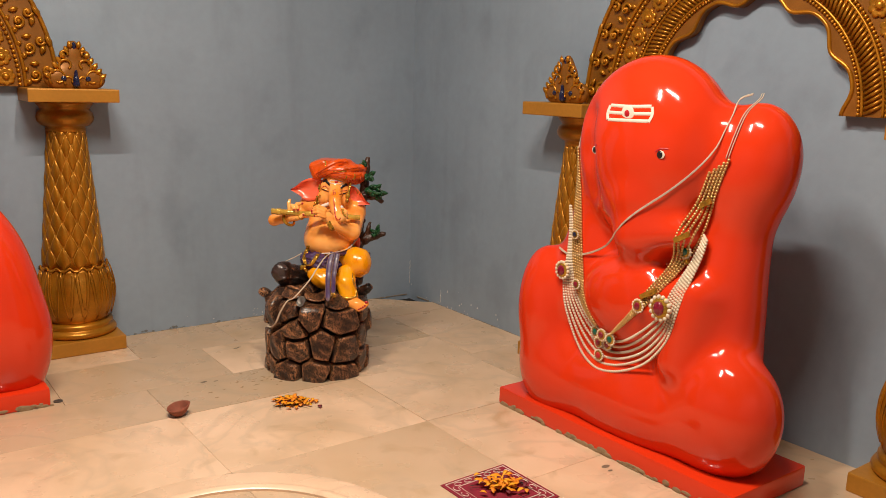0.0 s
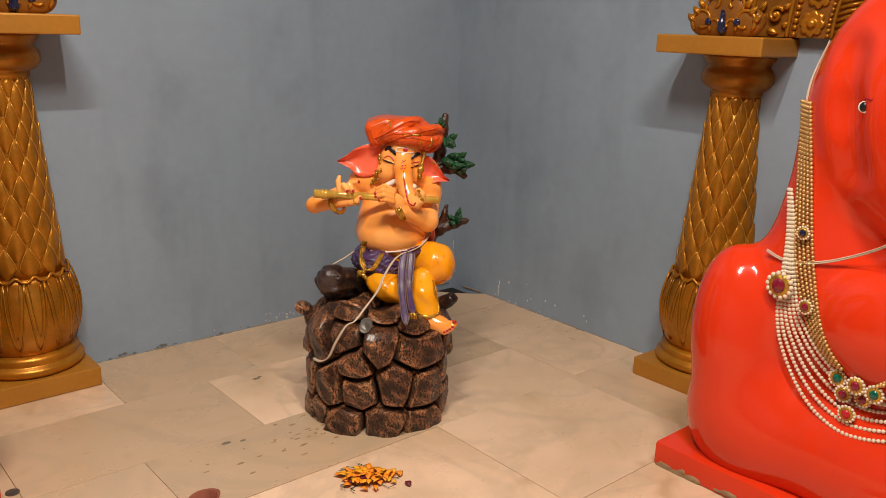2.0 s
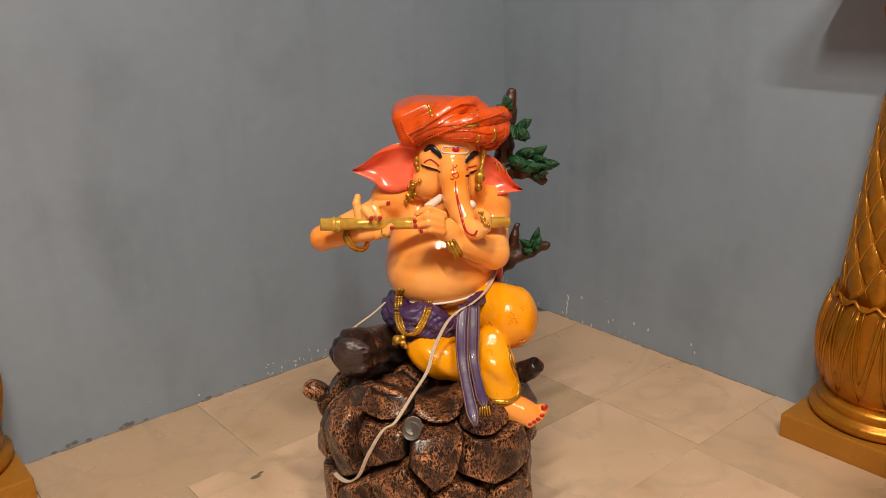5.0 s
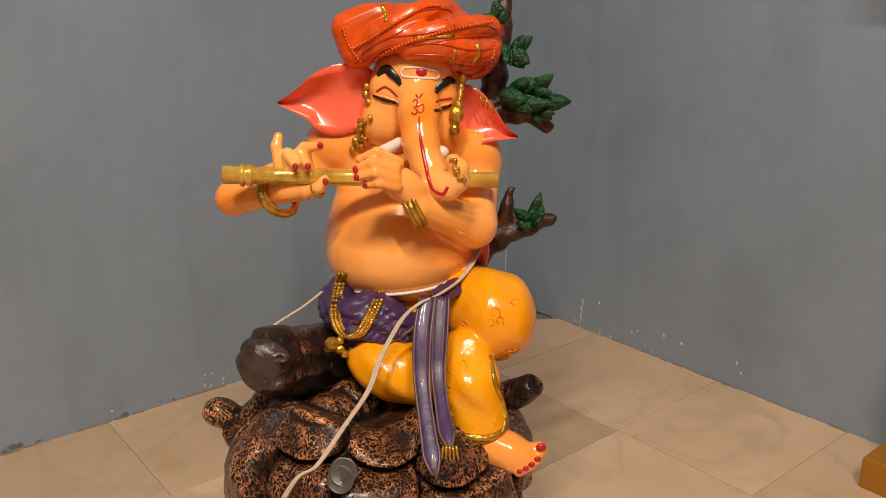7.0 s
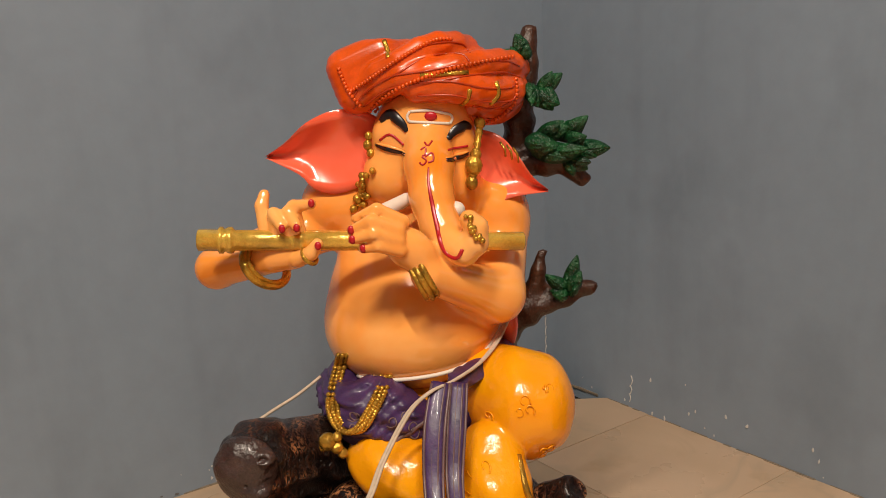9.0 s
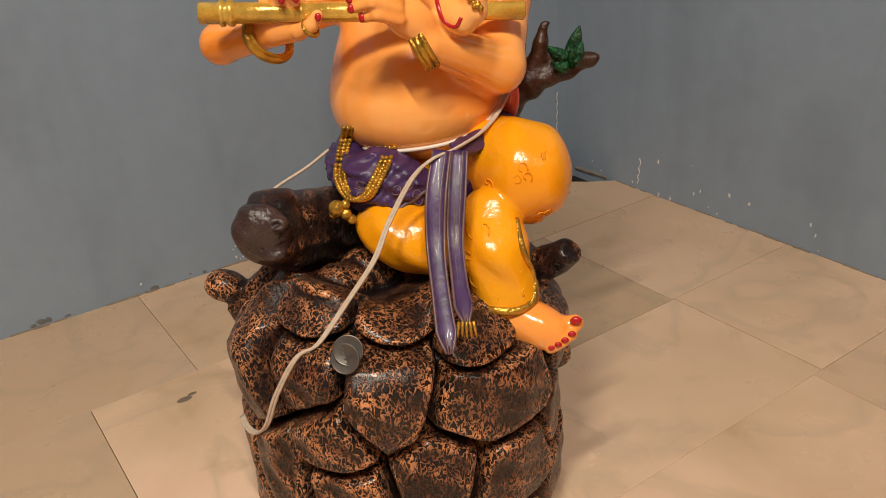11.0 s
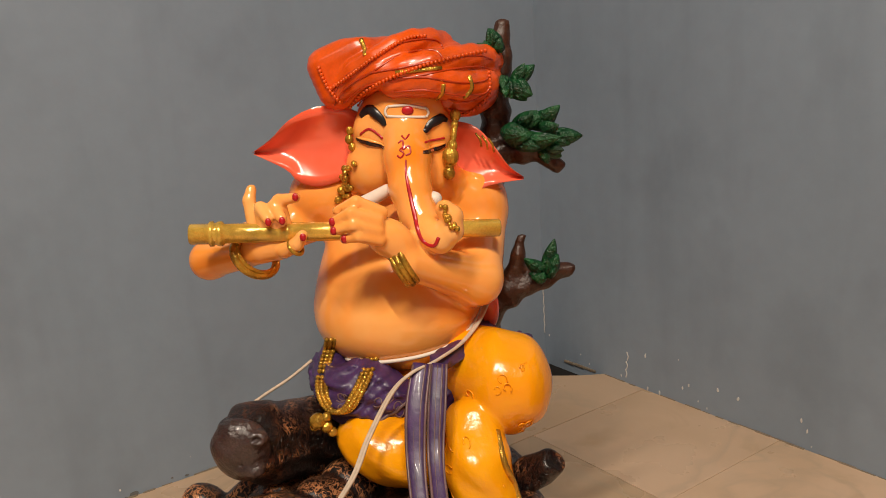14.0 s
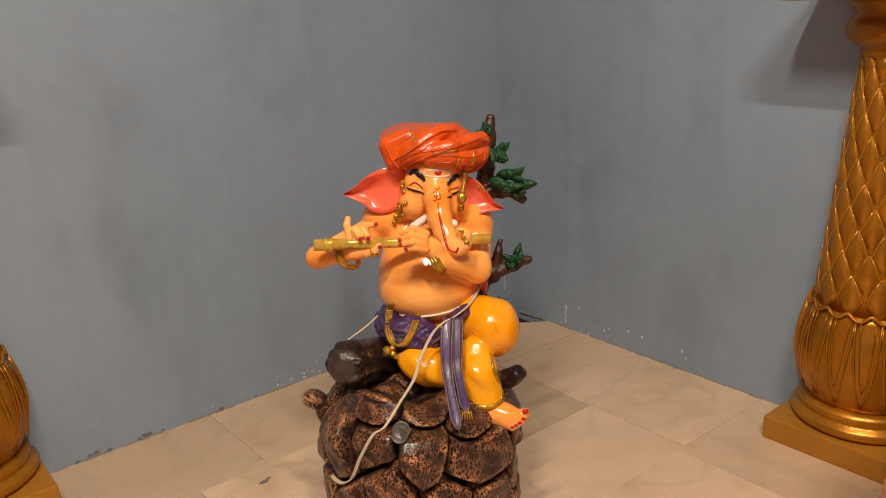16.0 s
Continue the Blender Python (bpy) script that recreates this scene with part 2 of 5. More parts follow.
def limb(a, b, ra, rb):
    """Field of a tapered, round-ended limb."""
    a, b = np.array(a, float), np.array(b, float)
    ab = b - a

    def f(p):
        t = np.clip(((p - a) @ ab) / (ab @ ab), 0, 1)
        return np.sqrt(((p - a - t[..., None] * ab) ** 2).sum(-1)) - (ra + (rb - ra) * t)
    return f


def block(c, half, rot=(0, 0, 0), r=0.01):
    """Field of a turned, rounded block."""
    turn = np.array(Euler([radians(a) for a in rot]).to_matrix())
    c, half = np.array(c, float), np.array(half, float) - r

    def f(p):
        q = np.abs((p - c) @ turn) - half
        return np.sqrt((np.maximum(q, 0) ** 2).sum(-1)) + np.minimum(q.max(-1), 0) - r
    return f


def ring(c, big, small, rot=(0, 0, 0), squash=1.0):
    """Field of a turned torus, flattened across its axis by squash."""
    turn = np.array(Euler([radians(a) for a in rot]).to_matrix())
    c = np.array(c, float)

    def f(p):
        q = (p - c) @ turn
        w = np.sqrt(q[..., 0] ** 2 + (q[..., 1] / squash) ** 2) - big
        return np.sqrt(w**2 + q[..., 2] ** 2) - small
    return f


def chain(*steps):
    """Limbs through steps of (x, y, z, r), as ops."""
    return [limb(a[:3], b[:3], a[3], b[3]) for a, b in zip(steps, steps[1:])]


def blend(ops, k):
    """Smooth union of fields; a pair ("cut", f) is carved away, (f, k) has a softness of its own."""
    def f(p):
        d = None
        for op in ops:
            kk, g, cut = k, op, False
            if isinstance(op, tuple):
                if op[0] == "cut":
                    g, cut, kk = op[1], True, (op[2] if len(op) > 2 else k)
                else:
                    g, kk = op
            e = g(p)
            if d is None:
                d = e
                continue
            if cut:
                h = np.clip(0.5 - 0.5 * (d + e) / kk, 0, 1)
                d = d * (1 - h) - e * h + kk * h * (1 - h)
            else:
                h = np.clip(0.5 + 0.5 * (d - e) / kk, 0, 1)
                d = d * (1 - h) + e * h - kk * h * (1 - h)
        return d
    return f


def skin_of(f, lo, hi, h):
    """Surface of a field in a box, as points and quads (surface nets)."""
    axes = [np.arange(a, b + h, h) for a, b in zip(lo, hi)]
    grid = np.stack(np.meshgrid(*axes, indexing="ij"), -1)
    d = np.concatenate([f(s) for s in np.array_split(grid, max(1, len(axes[0]) // 8))])
    n = np.array(d.shape)
    s = d < 0
    total, count = np.zeros((*(n - 1), 3)), np.zeros(n - 1)
    corner = lambda o: tuple(slice(o[i], n[i] - 1 + o[i]) for i in range(3))
    for ax in range(3):
        for u in (0, 1):
            for v in (0, 1):
                o = [0, 0, 0]
                o[(ax + 1) % 3], o[(ax + 2) % 3] = u, v
                e = list(o)
                e[ax] = 1
                a, b = d[corner(o)], d[corner(e)]
                cross = (a < 0) != (b < 0)
                t = np.where(cross, a / np.where(cross, a - b, 1), 0)
                total += np.where(cross[..., None], np.array(o, float), 0)
                total[..., ax] += t
                count += cross
    live = count > 0
    index = np.full(n - 1, -1)
    index[live] = np.arange(live.sum())
    cell = np.argwhere(live)
    points = np.array(lo) + h * (cell + total[live] / count[live][:, None])
    quads = []
    for ax in range(3):
        b, c = (ax + 1) % 3, (ax + 2) % 3
        first, last = [slice(1, n[i] - 1) for i in range(3)], [slice(1, n[i] - 1) for i in range(3)]
        first[ax], last[ax] = slice(0, n[ax] - 1), slice(1, n[ax])
        s0, s1 = s[tuple(first)], s[tuple(last)]
        at = np.argwhere(s0 != s1)
        at[:, b] += 1
        at[:, c] += 1
        flip = s0[s0 != s1]
        ring_of = []
        for db, dc in ((-1, -1), (0, -1), (0, 0), (-1, 0)):
            q = at.copy()
            q[:, b] += db
            q[:, c] += dc
            ring_of.append(index[tuple(q.T)])
        q = np.stack(ring_of, 1)
        q[~flip] = q[~flip][:, ::-1]
        quads.append(q)
    return points, np.concatenate(quads)


def tube_of(points, radius, sides=8, flat=1.0, closed=False):
    """A tube along points; radius one number or one per point; flat squashes it along the second side way."""
    p = np.array(points, float)
    r = np.broadcast_to(np.array(radius, float), (len(p),))
    d = np.gradient(p, axis=0)
    if closed:
        d = np.roll(p, -1, 0) - np.roll(p, 1, 0)
    d /= np.linalg.norm(d, axis=1)[:, None] + 1e-12
    up = np.array((0.0, -1.0, 0.12))
    a = np.cross(d, up)
    a /= np.linalg.norm(a, axis=1)[:, None] + 1e-12
    b = np.cross(a, d)
    ang = np.arange(sides) / sides * 2 * np.pi
    v = (p[:, None] + r[:, None, None] * (a[:, None] * np.cos(ang)[None, :, None] + flat * b[:, None] * np.sin(ang)[None, :, None])).reshape(-1, 3)
    f, m = [], len(p)
    for i in range(m if closed else m - 1):
        for j in range(sides):
            k, i2 = (j + 1) % sides, (i + 1) % m
            f.append((i * sides + j, i * sides + k, i2 * sides + k, i2 * sides + j))
    if not closed:
        f += [tuple(range(sides))[::-1], tuple((m - 1) * sides + j for j in range(sides))]
    return v, f


def ball_of(c, r, rings=5, sides=8):
    """A small ball, r one radius or three."""
    r = np.broadcast_to(np.array(r, float), (3,))
    v, f = [(0, 0, 1)], []
    for i in range(1, rings):
        a = math.pi * i / rings
        v += [(math.sin(a) * math.cos(b), math.sin(a) * math.sin(b), math.cos(a)) for b in (2 * math.pi * j / sides for j in range(sides))]
    v.append((0, 0, -1))
    for j in range(sides):
        k = (j + 1) % sides
        f.append((0, 1 + j, 1 + k))
        f.append((len(v) - 1, 1 + (rings - 2) * sides + k, 1 + (rings - 2) * sides + j))
        for i in range(rings - 2):
            f.append((1 + i * sides + j, 1 + (i + 1) * sides + j, 1 + (i + 1) * sides + k, 1 + i * sides + k))
    return np.array(v) * r + np.array(c), f


def lathe_of(profile, sides=32, wobble=None, arc=(0.0, 2 * math.pi)):
    """A turned form: profile of (radius, height) from the bottom up; wobble(angle, i) scales the radius."""
    full = arc[1] - arc[0] > 6.28
    n = sides if full else sides + 1
    v, f = [], []
    for i, (r, z) in enumerate(profile):
        for j in range(n):
            a = arc[0] + (arc[1] - arc[0]) * j / sides
            k = r * (wobble(a, i) if wobble else 1)
            v.append((k * math.cos(a), k * math.sin(a), z))
    for i in range(len(profile) - 1):
        for j in range(sides if full else n - 1):
            k = (j + 1) % n
            f.append((i * n + j, i * n + k, (i + 1) * n + k, (i + 1) * n + j))
    f += [tuple(range(n))[::-1], tuple((len(profile) - 1) * n + j for j in range(n))]
    return np.array(v), f


def box_of(lo, hi, bevel=0.003):
    """A box with bevelled edges."""
    bm = bmesh.new()
    bmesh.ops.create_cube(bm, size=1)
    lo, hi = Vector(lo), Vector(hi)
    for v in bm.verts:
        v.co = Vector(((lo[i] + hi[i]) / 2 + v.co[i] * (hi[i] - lo[i]) for i in range(3)))
    if bevel:
        bmesh.ops.bevel(bm, geom=bm.edges[:], offset=bevel, segments=2, affect="EDGES", profile=0.6)
    bm.verts.index_update()
    got = np.array([v.co[:] for v in bm.verts]), [tuple(v.index for v in f.verts) for f in bm.faces]
    bm.free()
    return got


def moved(got, m):
    v = np.array(got[0]) @ np.array(m.to_3x3()).T + np.array(m.translation)
    return v, got[1]


class Clay:
    """Collects pieces of one mesh, each with its material."""

    def __init__(self):
        self.v, self.f, self.m, self.mats, self.n = [], [], [], [], 0

    def add(self, got, mat):
        v, f = got
        if mat not in self.mats:
            self.mats.append(mat)
        f = (np.array(f) + self.n).tolist() if isinstance(f, np.ndarray) else [tuple(i + self.n for i in q) for q in f]
        self.v.append(np.array(v, float))
        self.f += f
        self.m += [self.mats.index(mat)] * len(f)
        self.n += len(v)
        return self

    def mesh(self, name, smooth=True):
        me = bpy.data.meshes.new(name)
        me.from_pydata(np.concatenate(self.v).tolist(), [], self.f)
        for m in self.mats:
            me.materials.append(m)
        me.polygons.foreach_set("material_index", self.m)
        me.polygons.foreach_set("use_smooth", [smooth] * len(self.f))
        me.update()
        return me


def thing(name, label, category, m=None, group="", kind=""):
    """An Empty at the base of a thing that has parts."""
    ob = new(name)
    ob.empty_display_size = 0.05
    ob.matrix_world = m or Matrix()
    return tagged(ob, label, category, group, kind)


def part(name, got, mat, parent=None, label="", smooth=False, m=None):
    """One mesh object, from points and faces or from a Clay."""
    clay = got if isinstance(got, Clay) else Clay().add(got, mat)
    me = clay.mesh(name, bool(smooth))
    ob = new(name, me)
    if smooth == "edges":
        me.polygons.foreach_set("use_smooth", [True] * len(me.polygons))
        me.set_sharp_from_angle(angle=radians(35))
    ob.parent = parent
    if m is not None:
        ob.matrix_local = m
    return tagged(ob, label)


# ---- the room ----
def plain_wall(name, lo, hi):
    ob = part(name, box_of(lo, hi, 0), WALL)
    return tagged(ob, "grey-blue painted plaster wall, scuffed near the floor", "wall", kind="structure")


plain_wall("wall_north", (-4.2, 0, -0.05), (0.2, 0.2, 2.8))
plain_wall("wall_east", (0.012, -4.2, -0.05), (0.2, 0, 2.8))
plain_wall("wall_south", (-4.2, -4.4, -0.05), (0.2, -4.2, 2.8))
plain_wall("wall_west", (-4.4, -4.4, -0.05), (-4.2, 0.2, 2.8))
tagged(part("ceiling", box_of((-4.4, -4.4, 2.8), (0.2, 0.2, 2.9), 0), CEIL), "plain white painted ceiling", "ceiling", kind="structure")
floor = tagged(part("floor", box_of((-4.2, -4.2, -0.06), (0.012, 0, -0.028), 0), GOUT), "warm white marble slab floor with stained joints", "floor", kind="structure")


# ---- pillars ----
def pillar(m, label):
    """A gold half-column against a wall: local x along the wall, -y into the room."""
    root = thing("pillar", label, "pillar", m, group="gold pillars of the arches")
    part("plinth", box_of((-0.132, -0.142, 0), (0.132, 0.02, 0.05), 0.004), GOLD_FLAT, root)
    part("base_ring", lathe_of([(0.124, 0.05), (0.131, 0.056), (0.133, 0.064), (0.128, 0.073), (0.119, 0.077), (0.117, 0.081), (0.121, 0.087), (0.120, 0.095), (0.112, 0.101), (0.104, 0.104)], 40), GOLD, root, smooth=True)
    part("bulb", lathe_of([(0.104, 0.10), (0.113, 0.115), (0.125, 0.14), (0.132, 0.17), (0.133, 0.2), (0.129, 0.235), (0.119, 0.265), (0.110, 0.285), (0.109, 0.297), (0.095, 0.299)], 64), GOLD, root, smooth=True)
    # lotus petals on the bulb, each a raised leaf with modelled rims
    for k in range(-4, 5):
        a0 = -math.pi / 2 + k * math.pi / 8.2
        for wide, low, thick in ((0.19, 0.175, 0.0024), (0.11, 0.135, 0.0014)):
            for side in (-1, 1):
                pts = []
                for s in range(9):
                    u = s / 8
                    z = 0.292 - low * u
                    r = 0.1085 + 0.0255 * math.sin(math.pi * min(1, u * 0.72 * low / 0.175 + 0.14)) ** 1.2
                    a = a0 + side * wide * (1 - u) ** 0.55
                    pts.append((r * math.cos(a), r * math.sin(a), z))
                part("petal_rim", tube_of(pts, [thick] * 8 + [0.001], 5), GOLD, root, smooth=True)
    part("collar", tube_of([((0.111 + 0.003 * abs(math.sin(a * 8.2))) * math.cos(a), (0.111 + 0.003 * abs(math.sin(a * 8.2))) * math.sin(a), 0.294 + 0.011 * abs(math.sin(a * 8.2 + math.pi / 2)) ** 3) for a in np.linspace(-math.pi, 0, 145)], 0.0036, 6), GOLD, root, smooth=True)
    part("shaft", lathe_of([(0.102, 0.298), (0.098, 0.34), (0.084, 0.5), (0.068, 0.66), (0.058, 0.772)], 48), GOLD, root, smooth=True)
    # overlapping pointed scales climbing the shaft
    rows, per = 11, 6
    for i in range(rows):
        z0 = 0.30 + i * 0.043
        for j in range(per + 1):
            a0 = -math.pi + (j + 0.5 * (i % 2)) * math.pi / per
            if a0 > 0.05:
                continue
            r0 = lambda z: 0.102 + (0.058 - 0.102) * (z - 0.298) / 0.474
            w = math.pi / per / 2
            grid, faces = [], []
            for u, wide in ((0, 0.15), (0.35, 0.75), (0.7, 1.0), (1.3, 0.55), (1.75, 0.04)):
                z = z0 + u * 0.043
                if z > 0.772:
                    z = 0.772
                lift = 0.001 + 0.0055 * (1 - abs(u - 1.1) / 1.2)
                for v in (-1, -0.85, 0, 0.85, 1):
                    r = r0(z) + (lift if abs(v) < 1 else -0.001) + (0.0015 if v == 0 else 0)
                    a = a0 + v * wide * w * 1.02
                    grid.append((r * math.cos(a), r * math.sin(a), z))
            for y in range(4):
                for x in range(4):
                    faces.append((y * 5 + x, y * 5 + x + 1, y * 5 + x + 6, y * 5 + x + 5))
            clay = Clay().add((np.array(grid), faces), GOLD)
            # front scales get a painted highlight line down each edge
            if a0 < -0.2 and a0 > -math.pi + 0.2:
                for v, i0 in ((-1, 1), (1, 3)):
                    edge = [grid[5 * q + i0] for q in (1, 2, 3, 4)]
                    clay.add(tube_of(edge, 0.0010, 4), GOLD_GLINT)
            part("scale", clay, None, root, smooth=True)
    part("neck", lathe_of([(0.056, 0.765), (0.064, 0.772), (0.066, 0.78), (0.063, 0.786), (0.080, 0.793), (0.091, 0.806), (0.0935, 0.820), (0.089, 0.834), (0.078, 0.845), (0.082, 0.853), (0.09, 0.862), (0.094, 0.874)], 48), GOLD, root, smooth=True)
    part("capital", box_of((-0.142, -0.165, 0.874), (0.142, 0.02, 0.918), 0.004), GOLD_FLAT, root)
    return root


def to_wall(x, y, turn):
    return pose(x, y, 0, 0, 0, turn)


pillar(to_wall(-1.448, -0.006, 0), "gold painted scaled half-pillar with lotus bulb on plinth")
pillar(to_wall(0.006, -1.064, -90), "gold painted scaled half-pillar with lotus bulb on plinth")
pillar(to_wall(0.006, -2.31, -90), "gold painted scaled half-pillar with lotus bulb on plinth")
pillar(to_wall(-2.70, -0.006, 0), "gold painted scaled half-pillar with lotus bulb on plinth")


# ---- red idols ----
def snap(field, pts, lift=0.0):
    """Points moved along +y until they lie on a field's surface, less lift."""
    p = np.array(pts, float)
    p[:, 1] = -0.35
    for _ in range(70):
        p[:, 1] += np.clip(field(p), -0.02, 0.05) * 0.8
    p[:, 1] = np.minimum(p[:, 1], 0.14) - lift
    return p


def idol_field(flank=False):
    ops = [
        ell((0.0, 0.03, 0.36), (0.30, 0.12, 0.36)),
        ell((0.004, -0.02, 0.14), (0.385, 0.135, 0.14)),
        ell((-0.308, -0.060, 0.30), (0.10, 0.10, 0.21), (0, -8, 0)),
        ell((-0.265, -0.048, 0.13), (0.13, 0.10, 0.13)),
        (ell((0.290, -0.035, 0.195), (0.145, 0.118, 0.165)), 0.045),
        (ell((-0.015, -0.01, 0.835), (0.226, 0.145, 0.226)), 0.05),
        (ell((0.01, -0.06, 0.79), (0.175, 0.09, 0.225)), 0.025),
        (ell((-0.195, 0.055, 0.80), (0.085, 0.075, 0.175), (0, 4, 0)), 0.06),
        (limb((0.02, -0.07, 0.68), (0.03, -0.085, 0.57), 0.075, 0.052), 0.05),
        (limb((0.22, 0.05, 0.72), (0.215, 0.02, 0.35), 0.085, 0.105), 0.05),
        (limb((-0.175, 0.03, 0.78), (-0.20, 0.02, 0.42), 0.085, 0.12), 0.06),
        (ell((0.02, -0.085, 0.42), (0.17, 0.065, 0.12)), 0.03),
        (limb((0.20, -0.06, 0.47), (0.18, -0.09, 0.30), 0.06, 0.05), 0.04),
    ]
    if flank:
        ops.append((ell((0.31, -0.03, 0.30), (0.125, 0.13, 0.32), (0, -9, 0)), 0.06))
    else:
        ops += [(ell((0.252, 0.04, 0.80), (0.113, 0.095, 0.150), (0, 8, 0)), 0.07), (limb((0.03, -0.10, 0.60), (0.15, -0.085, 0.625), 0.045, 0.035), 0.05), ("cut", limb((-0.14, -0.15, 0.560), (0.10, -0.165, 0.540), 0.016, 0.014), 0.03)]
    whole = blend(ops, 0.07)
    if flank:
        return whole
    groove = snap(whole, [(-0.155, 0, 0.90), (-0.150, 0, 0.80), (-0.125, 0, 0.70)], 0.014)
    return blend([whole] + [("cut", limb(a, b, 0.024, 0.022), 0.045) for a, b in zip(groove, groove[1:])], 0.04)


IDOL = idol_field()


def smooth_path(pts, n):
    """n points evenly along a soft curve through pts."""
    p = np.array(pts, float)
    t = np.linspace(0, len(p) - 1, 12 * len(p))
    i = np.clip(t.astype(int), 0, len(p) - 2)
    u = (t - i)[:, None]
    a, b, c, d = p[np.maximum(i - 1, 0)], p[i], p[i + 1], p[np.minimum(i + 2, len(p) - 1)]
    q = 0.5 * (2 * b + (c - a) * u + (2 * a - 5 * b + 4 * c - d) * u**2 + (3 * b - a - 3 * c + d) * u**3)
    s = np.r_[0, np.cumsum(np.linalg.norm(np.diff(q, axis=0), axis=1))]
    return np.stack([np.interp(np.linspace(0, s[-1], n), s, q[:, k]) for k in range(3)], 1)


def stroke(clay, field, pts, r, mat, n=24, flat=0.35, lift=0.0006, closed=False):
    """A painted stroke lying on a field's surface."""
    clay.add(tube_of(snap(field, smooth_path(pts, n), lift), r, 6, flat), mat)


def dab(clay, field, x, z, r, mat, flat=0.3, rz=None):
    """A painted spot on a field's surface."""
    q = snap(field, [(x, 0, z)])[0]
    clay.add(ball_of(q, (r, r * flat, rz or r), 6, 14), mat)


CHIPPED = material("chipped_stone", (0.42, 0.28, 0.15), 0.9, dark=0.6, scale=60, fine=0.3, bump=0.4)


def red_idol(m, label, painted, field):
    """A smooth enamelled stone idol on its slab, one mesh."""
    clay = Clay().add(box_of((-0.425, -0.155, 0), (0.416, 0.15, 0.055), 0.008), RED)
    clay.add(skin_of(field, (-0.52, -0.26, 0.03), (0.50, 0.26, 1.12), 0.009), RED)
    chip = random.Random(2)
    for _ in range(70):
        x = chip.uniform(-0.42, 0.425)
        clay.add(ball_of((x, -0.155, chip.uniform(0.0, 0.012)), (chip.uniform(0.006, 0.022), 0.0022, chip.uniform(0.003, 0.009)), 4, 7), CHIPPED)
    if painted:
        for dz, x0, x1 in ((0.018, -0.054, 0.070), (0.0, -0.058, 0.075), (-0.018, -0.054, 0.070)):
            stroke(clay, IDOL, [(x0, 0, 0.912 + dz), (0.01, 0, 0.912 + dz * 0.95), (x1, 0, 0.914 + dz)], 0.0042, WHITE)
        for x, e in ((-0.056, -0.061), (0.072, 0.077)):
            stroke(clay, IDOL, [(x, 0, 0.930), (e, 0, 0.912), (x, 0, 0.894)], 0.0045, WHITE, 10)
        dab(clay, IDOL, 0.008, 0.912, 0.021, WHITE, 0.14)
        dab(clay, IDOL, 0.008, 0.912, 0.011, CRIMSON, 0.40)
        for x, z, w in ((-0.104, 0.812, 0.012), (0.112, 0.818, 0.013)):
            dab(clay, IDOL, x, z, w, WHITE, 0.10, 0.0105)
            dab(clay, IDOL, x - 0.002, z, w * 0.72, BLACK, 0.85 if x < 0 else 0.4, 0.0095)
            stroke(clay, IDOL, [(x - w, 0, z + 0.006), (x, 0, z + 0.015), (x + w * 1.25, 0, z + 0.014)], 0.0016, CRIMSON, 8)
    ob = part("red_idol", clay, None, None, smooth="edges")
    ob.matrix_world = m
    return tagged(ob, label, "statue", group="red enamelled idols")


RIGHT_IDOL = pose(-0.35, -1.69, 0, 0, 0, -90)
red_idol(RIGHT_IDOL, "glossy vermilion stone idol with white forehead mark on slab", True, IDOL)
red_idol(pose(-2.07, -0.42, 0, 0, 0, 0), "glossy vermilion stone idol on a chipped slab beside pillar", False, idol_field(True))


# ---- necklaces on the right idol ----
def gem(parent, name, p, r, stone, label):
    """A round setting: gold rim of beads and a coloured stone."""
    clay = Clay().add(ball_of(p, (r, r * 0.35, r), 6, 16), FGOLD)
    for k in range(14):
        a = 2 * math.pi * k / 14
        clay.add(ball_of((p[0] + r * 0.9 * math.cos(a), p[1] - r * 0.1, p[2] + r * 0.9 * math.sin(a)), r * 0.2, 4, 6), PEARL)
    setting = part(name, clay, None, parent, label, smooth=True)
    part("stone", ball_of((p[0], p[1] - r * 0.28, p[2]), (r * 0.52, r * 0.3, r * 0.58), 6, 12), stone, setting, smooth=True)


def beads(pts, r, mat):
    clay = Clay()
    for p in pts:
        clay.add(ball_of(p, r, 5, 7), mat)
    return clay


def draped(pts, lift, n):
    """A hanging line over the idol: it bridges hollows instead of following them."""
    q = snap(IDOL, smooth_path(pts, 60), lift)
    y = np.minimum(q[:, 1], 0.05)
    for _ in range(30):
        y = np.minimum(y, np.convolve(np.r_[y[0], y, y[-1]], [0.25, 0.5, 0.25], "valid"))
    for _ in range(12):
        y = np.convolve(np.r_[y[0], y, y[-1]], [0.25, 0.5, 0.25], "valid")
    q[:, 1] = y
    return smooth_path(q[::3], n)


def strand(parent, pts, r, mat, name="bead_strand", lift=None):
    path = draped(pts, lift or r * 0.9, 400)
    length = np.linalg.norm(np.diff(path, axis=0), axis=1).sum()
    ob = part(name, beads(smooth_path(path[::10], max(4, int(length / (2 * r)))), r, mat), None, parent, smooth=True)
    tagged(ob, kind="stuff")


